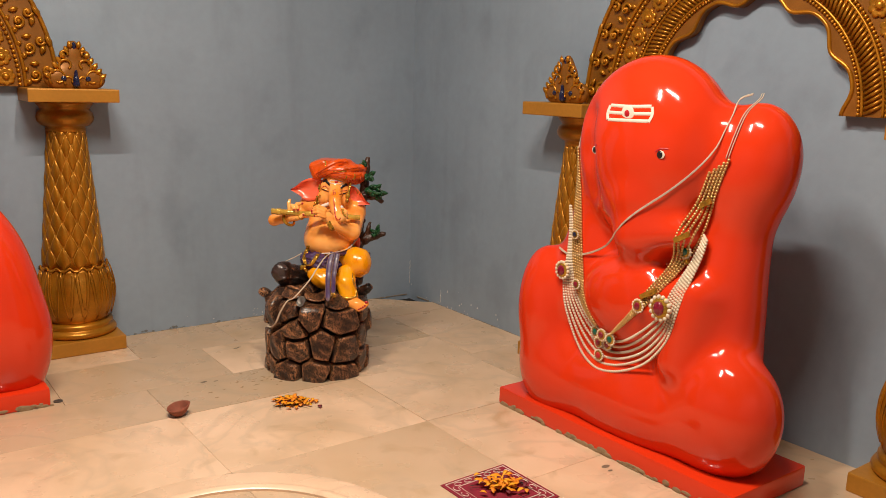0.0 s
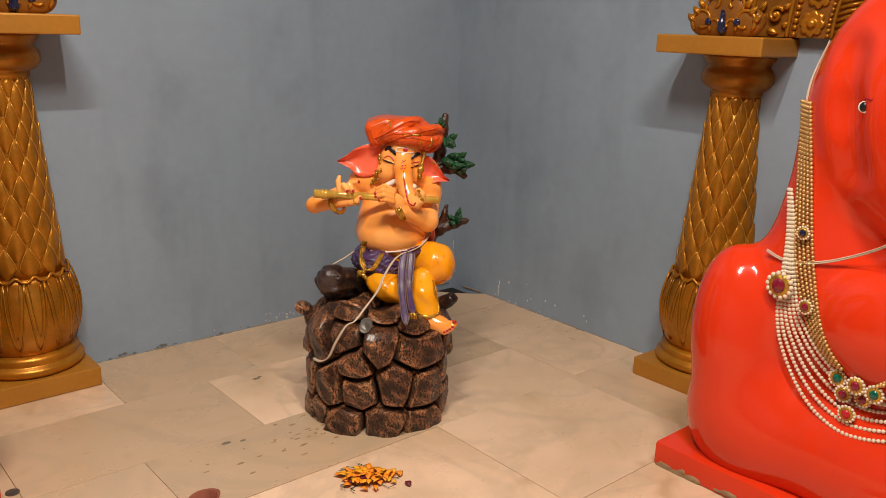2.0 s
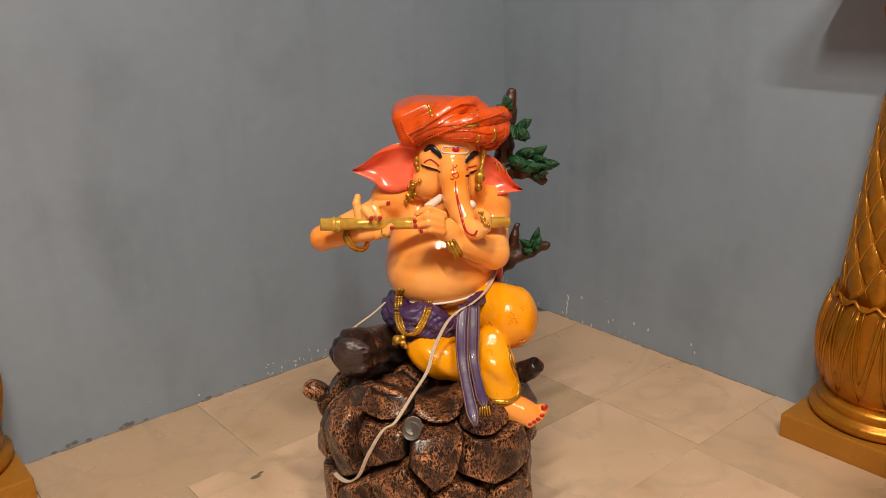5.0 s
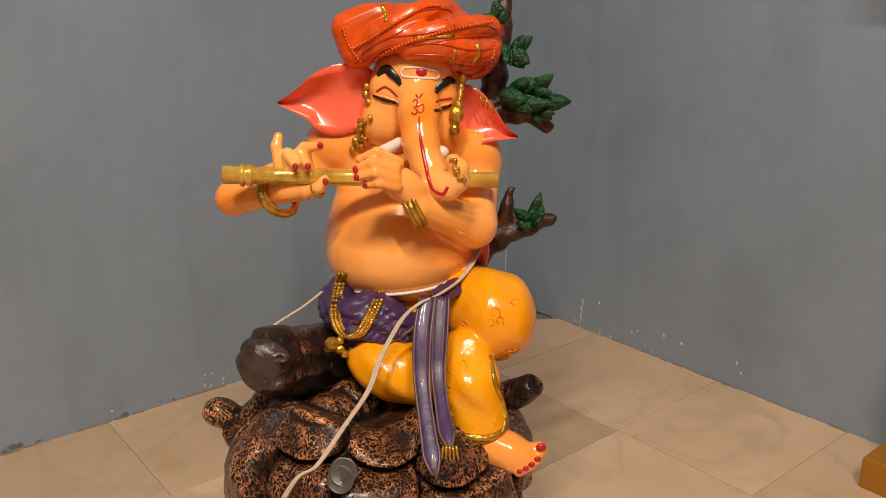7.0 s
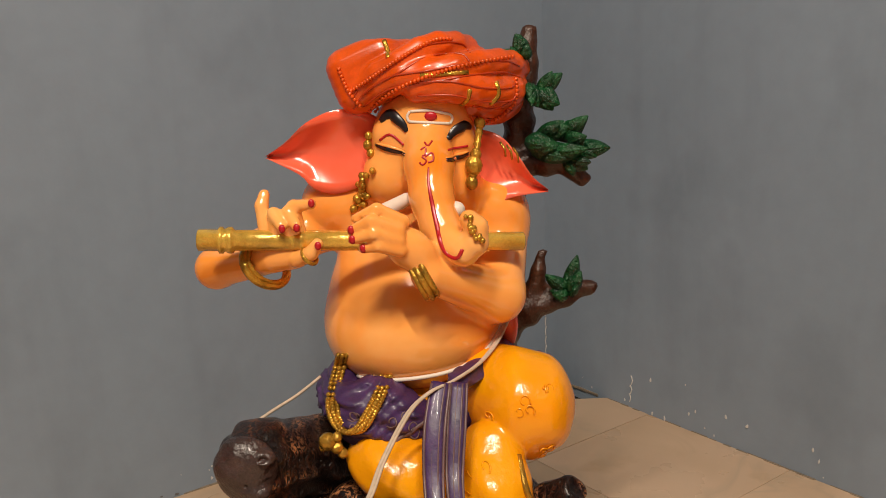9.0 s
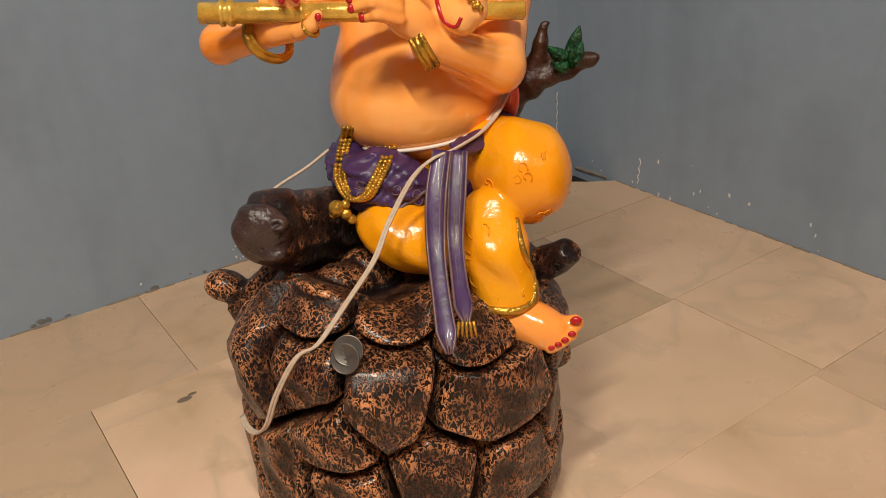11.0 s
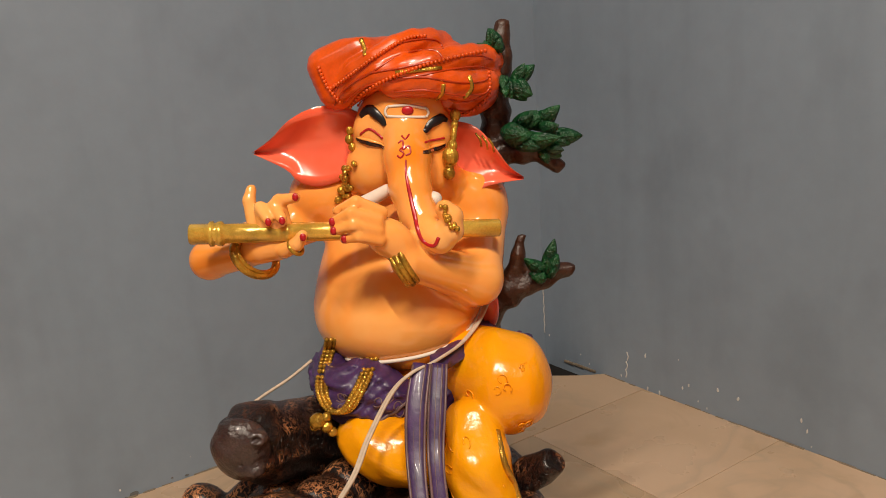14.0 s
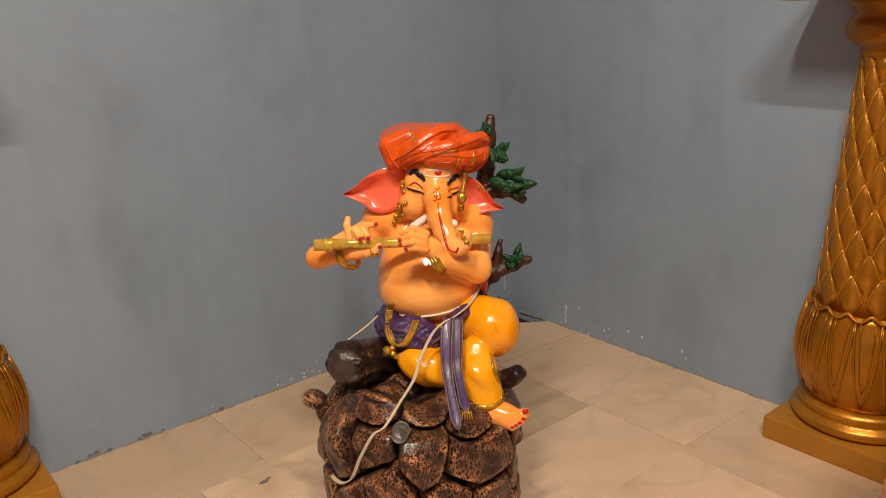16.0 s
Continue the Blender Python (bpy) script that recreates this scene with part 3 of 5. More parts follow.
def necklaces():
    gold = thing("gold_necklace", "long gold bead necklace with red, green and navy stones", "necklace", RIGHT_IDOL)
    pearl = thing("pearl_necklace", "many-stranded pearl necklace with round gold pendants", "necklace", RIGHT_IDOL)
    for k in range(5):
        o = (k - 2) * 0.0085
        side = np.array((o, 0, 0))
        strand(gold, np.array([(-0.2463, -0.0600, 0.8040), (-0.2215, -0.0800, 0.6668), (-0.1898, -0.1000, 0.5281), (-0.1579, -0.1200, 0.4394), (-0.1202, -0.1300, 0.3685), (-0.0720, -0.1400, 0.3180)]) + side, 0.0040, GBEAD)
        strand(gold, np.array([(0.2313, -0.0700, 0.7986), (0.1992, -0.0900, 0.7011), (0.1663, -0.1200, 0.5870), (0.1001, -0.1400, 0.4458), (0.0366, -0.1450, 0.3708), (-0.0180, -0.1450, 0.3207)]) + (o * 1.3, 0, o * 1.0), 0.0040, GBEAD)
    for k in range(6):
        up = np.array([0, 0, 0.2, 0.6, 0.9, 1, 1, 1, 0.7, 0.3, 0, 0])
        inn = np.array([0.15, 0.5, 0.9, 1, 0.8, 0.5, 0, -0.3, -0.6, -0.8, -0.6, -0.15])
        pts = np.array([(-0.2461, -0.0800, 0.6393), (-0.2263, -0.1100, 0.5225), (-0.2172, -0.1300, 0.4114), (-0.1966, -0.1350, 0.3340), (-0.1450, -0.1400, 0.2622), (-0.0673, -0.1450, 0.2235), (0.0244, -0.1500, 0.2366), (0.1148, -0.1500, 0.2903), (0.1791, -0.1450, 0.3744), (0.1917, -0.1400, 0.4459), (0.2134, -0.1200, 0.5679), (0.2181, -0.0900, 0.6763)])
        pts[:, 2] += up * 0.0165 * k
        pts[:, 0] += inn * 0.0078 * k
        strand(pearl, pts, 0.0040, PEARL)
    on = lambda x, z, lift: snap(IDOL, [(x, 0, z)], lift)[0]
    for (x, y, z), r, s, n in (((-0.0844, -0.1400, 0.3147), 0.0165, EMERALD, "green"), ((-0.0430, -0.1400, 0.3194), 0.0165, RUBY, "red"), ((-0.0082, -0.1400, 0.3163), 0.0165, EMERALD, "green"), ((-0.0694, -0.1400, 0.2882), 0.016, RUBY, "red"), ((-0.0323, -0.1400, 0.2922), 0.015, RUBY, "red"), ((-0.0521, -0.1400, 0.2594), 0.016, CRIMSON, "red"), ((-0.1597, -0.1200, 0.4342), 0.014, RUBY, "red"), ((-0.1931, -0.1000, 0.5679), 0.013, BLUE, "navy"), ((0.0973, -0.1400, 0.4377), 0.018, RUBY, "red"), ((0.1667, -0.1200, 0.5828), 0.018, EMERALD, "green")):
        gem(gold, "gem_setting", on(x, z, 0.016), r, s, f"{n} stone in a gold bead rim")
    for (x, y, z), r in (((-0.2135, -0.1200, 0.4637), 0.026), ((0.1591, -0.1400, 0.4452), 0.032)):
        gem(pearl, "round_pendant", on(x, z, 0.02), r, RUBY, "round gold pendant with dark red stone")
    for (x, y, z), w in (((0.2020, -0.0900, 0.7055), 0.020), ((0.1799, -0.1100, 0.6235), 0.024), ((0.1527, -0.1300, 0.5472), 0.026), ((0.1157, -0.1400, 0.4714), 0.028)):
        p = on(x, z, 0.014)
        part("spacer_bar", moved(box_of((-w, -0.004, -0.007), (w, 0.004, 0.007), 0.002), Matrix.Translation(p) @ pose(0, 0, 0, 0, -30, 0)), FGOLD, gold, "pierced gold spacer bar")
    cord = thing("twisted_garland_string", "twisted cream cotton cord slung across the idol's neck", "string", RIGHT_IDOL)
    for k in range(2):
        o = 0.003 * k
        pts = np.array([(0.2452, 0.0000, 0.9669), (0.2214, -0.0200, 0.9607), (0.2256, -0.0500, 0.9040), (0.2155, -0.0900, 0.8311), (0.1504, -0.1100, 0.7441), (0.0527, -0.1200, 0.6612), (-0.0350, -0.1200, 0.5806), (-0.1422, -0.1100, 0.5217), (-0.2283, -0.1000, 0.5048), (-0.2901, -0.0800, 0.5250)]) + (0, 0, o)
        part("strand", tube_of(draped(pts, 0.006, 80), 0.0015, 6), THREAD, cord, smooth=True)
    for pts in ([(0.2493, 0.0000, 0.9710), (0.2521, -0.0300, 0.8856), (0.2429, -0.0600, 0.8127)], [(-0.2437, -0.0300, 0.9177), (-0.2539, -0.0500, 0.8541), (-0.2490, -0.0600, 0.7831)]):
        for o in (0, 0.006):
            part("tail", tube_of(draped(np.array(pts) + (o, 0, 0), 0.004, 30), 0.0013, 6), THREAD, cord, smooth=True)


necklaces()


# ---- flute-playing statue ----
def leaf_of(base, tip, wide, thick, face=(0, -1, 0)):
    """A thick modelled leaf from base to tip with a raised midrib."""
    base, tip = np.array(base, float), np.array(tip, float)
    d = tip - base
    n = np.array(face, float)
    s = np.cross(d, n)
    s /= np.linalg.norm(s)
    n = np.cross(s, d)
    n /= np.linalg.norm(n)
    v, f, rows = [], [], 8
    for i in range(rows + 1):
        u = i / rows
        w = wide * max(0.06, math.sin(math.pi * min(1, 0.08 + u * 0.9)) ** 0.8)
        c = base + d * u + n * 0.004 * math.sin(math.pi * u)
        for k, (a, b) in enumerate(((-1, 0), (-0.5, 0.85), (-0.12, 0.75), (0, 1.15), (0.12, 0.75), (0.5, 0.85), (1, 0), (0.5, -0.7), (-0.5, -0.7))):
            ribs = 0.18 * math.cos(u * 34) if abs(a) == 0.5 and b > 0 else 0
            v.append(c + s * a * w + n * (b + ribs) * thick * (w / wide + 0.1))
    for i in range(rows):
        for k in range(9):
            f.append((i * 9 + k, i * 9 + (k + 1) % 9, i * 9 + 9 + (k + 1) % 9, i * 9 + 9 + k))
    f += [tuple(range(9))[::-1], tuple(rows * 9 + k for k in range(9))]
    return np.array(v), f


def shell_of(top, bottom, dish, thick, n=18, m=9):
    """A dished plate between two edge curves, with a back face."""
    a, b = smooth_path(top, n), smooth_path(bottom, n)
    v, f = [], []
    for side in (0, 1):
        for i in range(n):
            for j in range(m):
                u = j / (m - 1)
                p = a[i] * (1 - u) + b[i] * u
                rim = math.sin(math.pi * u) * math.sin(math.pi * min(1, 0.15 + 0.85 * (1 - i / (n - 1))) )
                p = p + np.array((0, dish * rim, 0)) + np.array((0, thick * side * min(1, 0.25 + 2 * math.sin(math.pi * u)), 0))
                v.append(p)
    o = n * m
    for i in range(n - 1):
        for j in range(m - 1):
            q = (i * m + j, i * m + j + 1, (i + 1) * m + j + 1, (i + 1) * m + j)
            f += [q, tuple(o + k for k in q[::-1])]
        f += [(i * m, (i + 1) * m, o + (i + 1) * m, o + i * m), (i * m + m - 1, o + i * m + m - 1, o + (i + 1) * m + m - 1, (i + 1) * m + m - 1)]
    for j in range(m - 1):
        f += [(j, o + j, o + j + 1, j + 1), ((n - 1) * m + j, (n - 1) * m + j + 1, o + (n - 1) * m + j + 1, o + (n - 1) * m + j)]
    return np.array(v), f


def band_beads(clay, field, pts, r, mat, n, lift=None):
    """A row of small beads lying on a field's surface."""
    for p in snap(field, smooth_path(pts, n), (lift if lift is not None else r * 0.5)):
        clay.add(ball_of(p, r, 4, 6), mat)


def statue():
    clay = Clay()
    skin = [
        ell((0.004, 0.078, 0.478), (0.084, 0.060, 0.078)),
        (ell((-0.008, 0.045, 0.427), (0.085, 0.074, 0.062)), 0.055),
        (ell((0.009, 0.070, 0.605), (0.050, 0.050, 0.060)), 0.012),
        (ell((-0.0206, 0.0450, 0.5791), (0.027, 0.026, 0.030)), 0.012),
        (ell((0.0429, 0.0480, 0.5732), (0.021, 0.026, 0.030)), 0.012),
        (ell((-0.0133, 0.0350, 0.6176), (0.020, 0.012, 0.014)), 0.010),
        (ell((0.0428, 0.0400, 0.6082), (0.016, 0.012, 0.013)), 0.010),
        (ell((0.0166, 0.0350, 0.6381), (0.034, 0.022, 0.022)), 0.012),
        (ell((0.0142, 0.0460, 0.6163), (0.047, 0.027, 0.042)), 0.014),
    ]
    for op in chain((0.0163, 0.0320, 0.6199, 0.0225), (0.0172, 0.0120, 0.5920, 0.0225), (0.0190, -0.0040, 0.5638, 0.0200), (0.0264, -0.0180, 0.5400, 0.0180), (0.0349, -0.0300, 0.5275, 0.0168)):
        skin.append((op, 0.005))
    skin += [(ell((-0.0770, 0.0760, 0.5480), (0.038, 0.036, 0.035)), 0.025), (ell((0.0800, 0.0750, 0.5320), (0.035, 0.036, 0.038)), 0.025)]
    for op in chain((-0.0828, 0.0800, 0.5295, 0.027), (-0.1931, 0.0300, 0.4967, 0.0195), (-0.1301, -0.0060, 0.5127, 0.014)):
        skin.append((op, 0.006))
    for op in chain((0.0850, 0.0750, 0.5157, 0.028), (0.0768, 0.0100, 0.4666, 0.0255), (0.0154, -0.0450, 0.5020, 0.0165)):
        skin.append((op, 0.010))
    skin += [(op, 0.002) for op in chain((0.0349, -0.0340, 0.5270, 0.0165), (0.0460, -0.0440, 0.5225, 0.0145), (0.0560, -0.0480, 0.5300, 0.0122), (0.0578, -0.0480, 0.5430, 0.0105), (0.0520, -0.0480, 0.5500, 0.0088))]
    skin += [(ell((-0.1139, -0.0120, 0.5175), (0.024, 0.012, 0.015)), 0.008), (ell((-0.0002, -0.0500, 0.5264), (0.024, 0.013, 0.018), (0, 35, 0)), 0.008)]
    body = blend(skin, 0.02)
    fingers = []
    for q in (((-0.1313, -0.0160, 0.5398, 0.007), (-0.1346, -0.0120, 0.5625, 0.0062), (-0.1322, -0.0080, 0.5723, 0.0052)), ((-0.1204, -0.0200, 0.5367, 0.007), (-0.1217, -0.0220, 0.5567, 0.0062), (-0.1137, -0.0320, 0.5471, 0.0052)), ((-0.1091, -0.0200, 0.5365, 0.007), (-0.1089, -0.0220, 0.5575, 0.0062), (-0.1006, -0.0320, 0.5469, 0.0052)), ((-0.1012, -0.0180, 0.5370, 0.007), (-0.1043, -0.0200, 0.5623, 0.0062), (-0.0869, -0.0260, 0.5649, 0.0048)), ((-0.1038, -0.0200, 0.5138, 0.008), (-0.0902, -0.0280, 0.5206, 0.0068), (-0.0833, -0.0300, 0.5297, 0.0054)),
              ((-0.0088, -0.0620, 0.5449, 0.0068), (-0.0302, -0.0710, 0.5557, 0.0058), (-0.0478, -0.0660, 0.5478, 0.0042)), ((-0.0089, -0.0640, 0.5369, 0.0068), (-0.0280, -0.0740, 0.5456, 0.0056), (-0.0470, -0.0680, 0.5399, 0.0042)), ((-0.0077, -0.0640, 0.5285, 0.0066), (-0.0247, -0.0730, 0.5347, 0.0054), (-0.0388, -0.0670, 0.5317, 0.0042)), ((-0.0051, -0.0550, 0.5514, 0.0066), (-0.0259, -0.0620, 0.5642, 0.0056), (-0.0445, -0.0580, 0.5561, 0.0042))):
        fingers += chain(*q)
    clay.add(skin_of(blend([body] + [(g, 0.0018) for g in fingers], 0.004), (-0.225, -0.10, 0.36), (0.135, 0.145, 0.68), 0.0024), SKIN)
    for x, y, z in ((-0.1121, -0.0380, 0.5456), (-0.0991, -0.0380, 0.5459), (-0.0860, -0.0310, 0.5662), (-0.0819, -0.0360, 0.5289), (-0.0473, -0.0700, 0.5486), (-0.0465, -0.0720, 0.5407), (-0.0379, -0.0710, 0.5325)):
        clay.add(ball_of((x, y, z), (0.0032, 0.0024, 0.0040), 5, 8), CRIMSON)

    # painted face
    brow = lambda *q: clay.add(tube_of(snap(body, smooth_path(q, 16), 0.0006), [0.0012 + 0.0042 * math.sin(math.pi * (0.1 + 0.85 * k / 15)) ** 0.8 for k in range(16)], 6, 0.35), BLACK)
    brow((-0.0263, 0.0300, 0.6313), (-0.0159, 0.0200, 0.6379), (-0.0057, 0.0200, 0.6300), (-0.0017, 0.0200, 0.6227))
    brow((0.0354, 0.0200, 0.6148), (0.0418, 0.0200, 0.6219), (0.0509, 0.0300, 0.6252), (0.0575, 0.0400, 0.6223))
    for eye in (((-0.0324, 0.0300, 0.6099), (-0.0190, 0.0200, 0.6069), (-0.0044, 0.0200, 0.6020)), ((0.0340, 0.0200, 0.5971), (0.0430, 0.0250, 0.5969), (0.0545, 0.0400, 0.5989))):
        e = np.array(eye)
        clay.add(tube_of(snap(body, smooth_path(e, 14), 0.0002), [0.0004 + 0.0027 * math.sin(math.pi * (k + 0.5) / 14) for k in range(14)], 6, 0.30), LID_PINK)
        clay.add(tube_of(snap(body, smooth_path(e + (0, 0, -0.0004), 14), 0.0008), [0.0004 + 0.0023 * math.sin(math.pi * (k + 0.5) / 14) for k in range(14)], 6, 0.35), UMBER)
        clay.add(tube_of(snap(body, smooth_path(e + (0, 0, 0.0021), 14), 0.0014), [0.0005 + 0.0010 * math.sin(math.pi * (k + 0.5) / 14) for k in range(14)], 6, 0.6), SKIN)
        clay.add(tube_of(snap(body, smooth_path(e + (0, 0, 0.0012), 14), 0.0016), 0.0006, 5, 0.6), BLACK)
        q = snap(body, [e[1] + (0, 0, -0.0004)], 0.0012)[0]
        clay.add(ball_of(q, (0.0036, 0.0014, 0.0024), 6, 10), BLACK)
    stroke(clay, body, ((-0.0280, 0.0300, 0.6146), (-0.0175, 0.0200, 0.6199), (-0.0052, 0.0200, 0.6103)), 0.0011, CRIMSON, 14)
    stroke(clay, body, ((0.0357, 0.0200, 0.6054), (0.0442, 0.0250, 0.6053), (0.0541, 0.0400, 0.6064)), 0.0010, CRIMSON, 14)
    for q in (((0.0020, 0.0200, 0.6406), (0.0198, 0.0120, 0.6407), (0.0389, 0.0200, 0.6364)), ((0.0006, 0.0200, 0.6314), (0.0196, 0.0120, 0.6300), (0.0382, 0.0200, 0.6282)), ((0.0020, 0.0200, 0.6406), (-0.0008, 0.0200, 0.6361), (0.0006, 0.0200, 0.6314)), ((0.0389, 0.0200, 0.6364), (0.0404, 0.0200, 0.6322), (0.0382, 0.0200, 0.6282))):
        stroke(clay, body, q, 0.0013, WHITE, 14, 0.5)
    x, y, z = (0.0208, 0.0120, 0.6356)
    dab(clay, body, x, z, 0.0060, CRIMSON, 0.4, 0.0046)
    for q in (((0.0111, 0.0000, 0.6072), (0.0153, 0.0000, 0.6097), (0.0152, 0.0000, 0.6036), (0.0120, 0.0000, 0.6016), (0.0161, 0.0000, 0.5984), (0.0129, 0.0000, 0.5944), (0.0098, 0.0000, 0.5965)), ((0.0151, 0.0000, 0.6015), (0.0213, 0.0000, 0.6045), (0.0222, 0.0000, 0.5983), (0.0176, 0.0000, 0.5964)), ((0.0144, 0.0000, 0.6138), (0.0179, 0.0000, 0.6107), (0.0216, 0.0000, 0.6146))):
        stroke(clay, body, q, 0.0008, CRIMSON, 18, 0.5)
    q = np.array(((0.0177, -0.0100, 0.5924), (0.0174, -0.0100, 0.5791), (0.0203, -0.0200, 0.5611), (0.0236, -0.0300, 0.5448), (0.0274, -0.0400, 0.5288), (0.0318, -0.0450, 0.5212), (0.0402, -0.0450, 0.5185), (0.0453, -0.0450, 0.5265)))
    clay.add(tube_of(snap(body, smooth_path(q, 50), 0.0005), np.interp(np.linspace(0, 1, 50), [0, 0.3, 0.6, 1], [0.0007, 0.0018, 0.0021, 0.0016]), 6, 0.4), CRIMSON)
    for a, b in (((-0.0041, 0.0100, 0.5610), (-0.0246, -0.0150, 0.5538)), ((0.0338, 0.0100, 0.5534), (0.0420, -0.0120, 0.5532))):
        clay.add(skin_of(limb(a, b, 0.006, 0.0072), np.minimum(a, b) - 0.012, np.maximum(a, b) + 0.012, 0.0018), WHITE)

    # ears, with folded rims
    ear = shell_of([(-0.0293, 0.0550, 0.6325), (-0.0454, 0.0450, 0.6418), (-0.0709, 0.0350, 0.6433), (-0.0981, 0.0350, 0.6323), (-0.1189, 0.0400, 0.6149), (-0.1410, 0.0450, 0.6014)], [(-0.0338, 0.0550, 0.5714), (-0.0541, 0.0450, 0.5676), (-0.0757, 0.0400, 0.5637), (-0.0961, 0.0400, 0.5701), (-0.1074, 0.0400, 0.5829), (-0.1402, 0.0460, 0.5997)], 0.018, 0.008)
    clay.add(ear, EAR)
    ear = shell_of([(0.0486, 0.0600, 0.6200), (0.0677, 0.0550, 0.6189), (0.0865, 0.0500, 0.6120), (0.1025, 0.0450, 0.5932), (0.1163, 0.0450, 0.5723), (0.1318, 0.0500, 0.5586)], [(0.0450, 0.0600, 0.5592), (0.0614, 0.0500, 0.5504), (0.0789, 0.0450, 0.5469), (0.0900, 0.0450, 0.5518), (0.1027, 0.0450, 0.5549), (0.1314, 0.0510, 0.5568)], 0.016, 0.008)
    clay.add(ear, EAR)
    for k in range(3):
        x, y, z = (0.0889, 0.0450, 0.6016)
        clay.add(tube_of([(x + 0.006 * k - 0.004, y - 0.004, z + 0.006 - 0.003 * k), (x + 0.006 * k, y - 0.007, z - 0.003 * k), (x + 0.006 * k + 0.001, y - 0.003, z - 0.008 - 0.003 * k)], 0.0012, 5), FGOLD)

    # turban wound from three rolls over a cap
    rolls = []
    wraps = [ell((0.0148, 0.0800, 0.6803), (0.074, 0.058, 0.030), (0, 4, 0)), (block((-0.0355, 0.0740, 0.6755), (0.037, 0.054, 0.0310), (0, -19, 0), 0.019), 0.006), ("cut", block((0, 0.08, 0.7585), (0.2, 0.2, 0.0520), (0, 1, 0), 0.004), 0.004)]
    for q, r in ((((-0.0503, 0.0450, 0.6514), (-0.0362, 0.0280, 0.6680), (-0.0075, 0.0180, 0.6821), (0.0208, 0.0280, 0.6961), (0.0496, 0.0600, 0.6973), (0.0583, 0.0900, 0.6882)), 0.0135), (((-0.0410, 0.0380, 0.6535), (-0.0158, 0.0200, 0.6688), (0.0180, 0.0120, 0.6732), (0.0565, 0.0200, 0.6784), (0.0893, 0.0500, 0.6799), (0.1054, 0.0850, 0.6743)), 0.0140), (((0.0099, 0.0180, 0.6633), (0.0408, 0.0140, 0.6628), (0.0701, 0.0280, 0.6559), (0.0939, 0.0550, 0.6547), (0.1003, 0.0900, 0.6591)), 0.0160), (((0.0594, 0.0450, 0.6410), (0.0799, 0.0580, 0.6368), (0.0982, 0.0850, 0.6440)), 0.0140)):
        p = smooth_path(q, 9)
        rolls.append((q, r))
        wraps += [(limb(a, b, r, r), 0.002) for a, b in zip(p, p[1:])]
    turban = blend(wraps, 0.010)
    pleat = lambda p: turban(p) + 0.0003 * np.sin(p[..., 2] * 700 - p[..., 0] * 330)
    clay.add(skin_of(pleat, (-0.11, -0.04, 0.60), (0.135, 0.17, 0.735), 0.0022), ORANGE)
    # darker strokes along each roll paint in the shade of its creases
    for q, r in rolls:
        for o in (-0.55, 0.2):
            stroke(clay, turban, np.array(q) + (0, 0, o * r), 0.0009, CREASE_ORANGE, 30, 0.6)
    for q, n in ((((-0.0511, 0.0000, 0.6609), (-0.0320, 0.0000, 0.6713), (-0.0063, 0.0000, 0.6868), (0.0240, 0.0000, 0.7021), (0.0414, 0.0000, 0.7037)), 34), (((-0.0411, 0.0000, 0.6359), (-0.0252, 0.0000, 0.6515), (0.0005, 0.0000, 0.6648), (0.0359, 0.0000, 0.6759), (0.0661, 0.0000, 0.6821), (0.0985, 0.0000, 0.6863)), 42), (((-0.0612, 0.0000, 0.6806), (-0.0550, 0.0000, 0.6634), (-0.0446, 0.0000, 0.6469)), 12), (((0.1011, 0.0000, 0.6654), (0.1002, 0.0000, 0.6458), (0.0886, 0.0000, 0.6325), (0.0682, 0.0000, 0.6249)), 18)):
        band_beads(clay, turban, q, 0.0021, ORANGE, n)
    for q in (((-0.0192, 0.0000, 0.7048), (-0.0165, 0.0000, 0.6966), (-0.0148, 0.0000, 0.6894)), ((0.0568, 0.0000, 0.6589), (0.0547, 0.0000, 0.6501), (0.0481, 0.0000, 0.6442)), ((0.0810, 0.0000, 0.6643), (0.0830, 0.0000, 0.6525), (0.0749, 0.0000, 0.6437)), ((0.0133, 0.0000, 0.6719), (0.0359, 0.0000, 0.6730), (0.0560, 0.0000, 0.6736))):
        stroke(clay, turban, q, 0.0022, FGOLD, 10, 0.5)

    # clothing
    dhoti = blend([
        ell((0.005, 0.055, 0.335), (0.10, 0.080, 0.055)),
        limb((0.03, 0.05, 0.375), (0.0907, -0.0100, 0.3710), 0.042, 0.044),
        (ell((0.1000, -0.0200, 0.3680), (0.047, 0.053, 0.050)), 0.012),
        (limb((0.0648, -0.0550, 0.3421), (0.0683, -0.0800, 0.3120), 0.026, 0.030), 0.004),
        (limb((0.0683, -0.0800, 0.3120), (0.0748, -0.0850, 0.2685), 0.030, 0.033), 0.010),
        (ell((-0.0106, -0.0400, 0.3159), (0.060, 0.050, 0.036), (0, 24, 0)), 0.012),
    ], 0.015)
    folds = lambda p: dhoti(p) + 0.0012 * np.sin(150 * p[..., 0] + 60 * p[..., 2] + 2.5 * np.sin(40 * p[..., 2]))
    clay.add(skin_of(folds, (-0.13, -0.15, 0.20), (0.17, 0.16, 0.45), 0.0026), YELLOW)
    hem = smooth_path([(0.0473, -0.1100, 0.2689), (0.0664, -0.1250, 0.2699), (0.0874, -0.1200, 0.2684), (0.1020, -0.1000, 0.2730), (0.1014, -0.0850, 0.2950), (0.0927, -0.0800, 0.3229), (0.0879, -0.0800, 0.3437)], 40)
    clay.add(tube_of(snap(dhoti, hem, 0.001), [0.0042] * 24 + [0.0030] * 16, 8, 0.8), FGOLD)
    rng = random.Random(3)
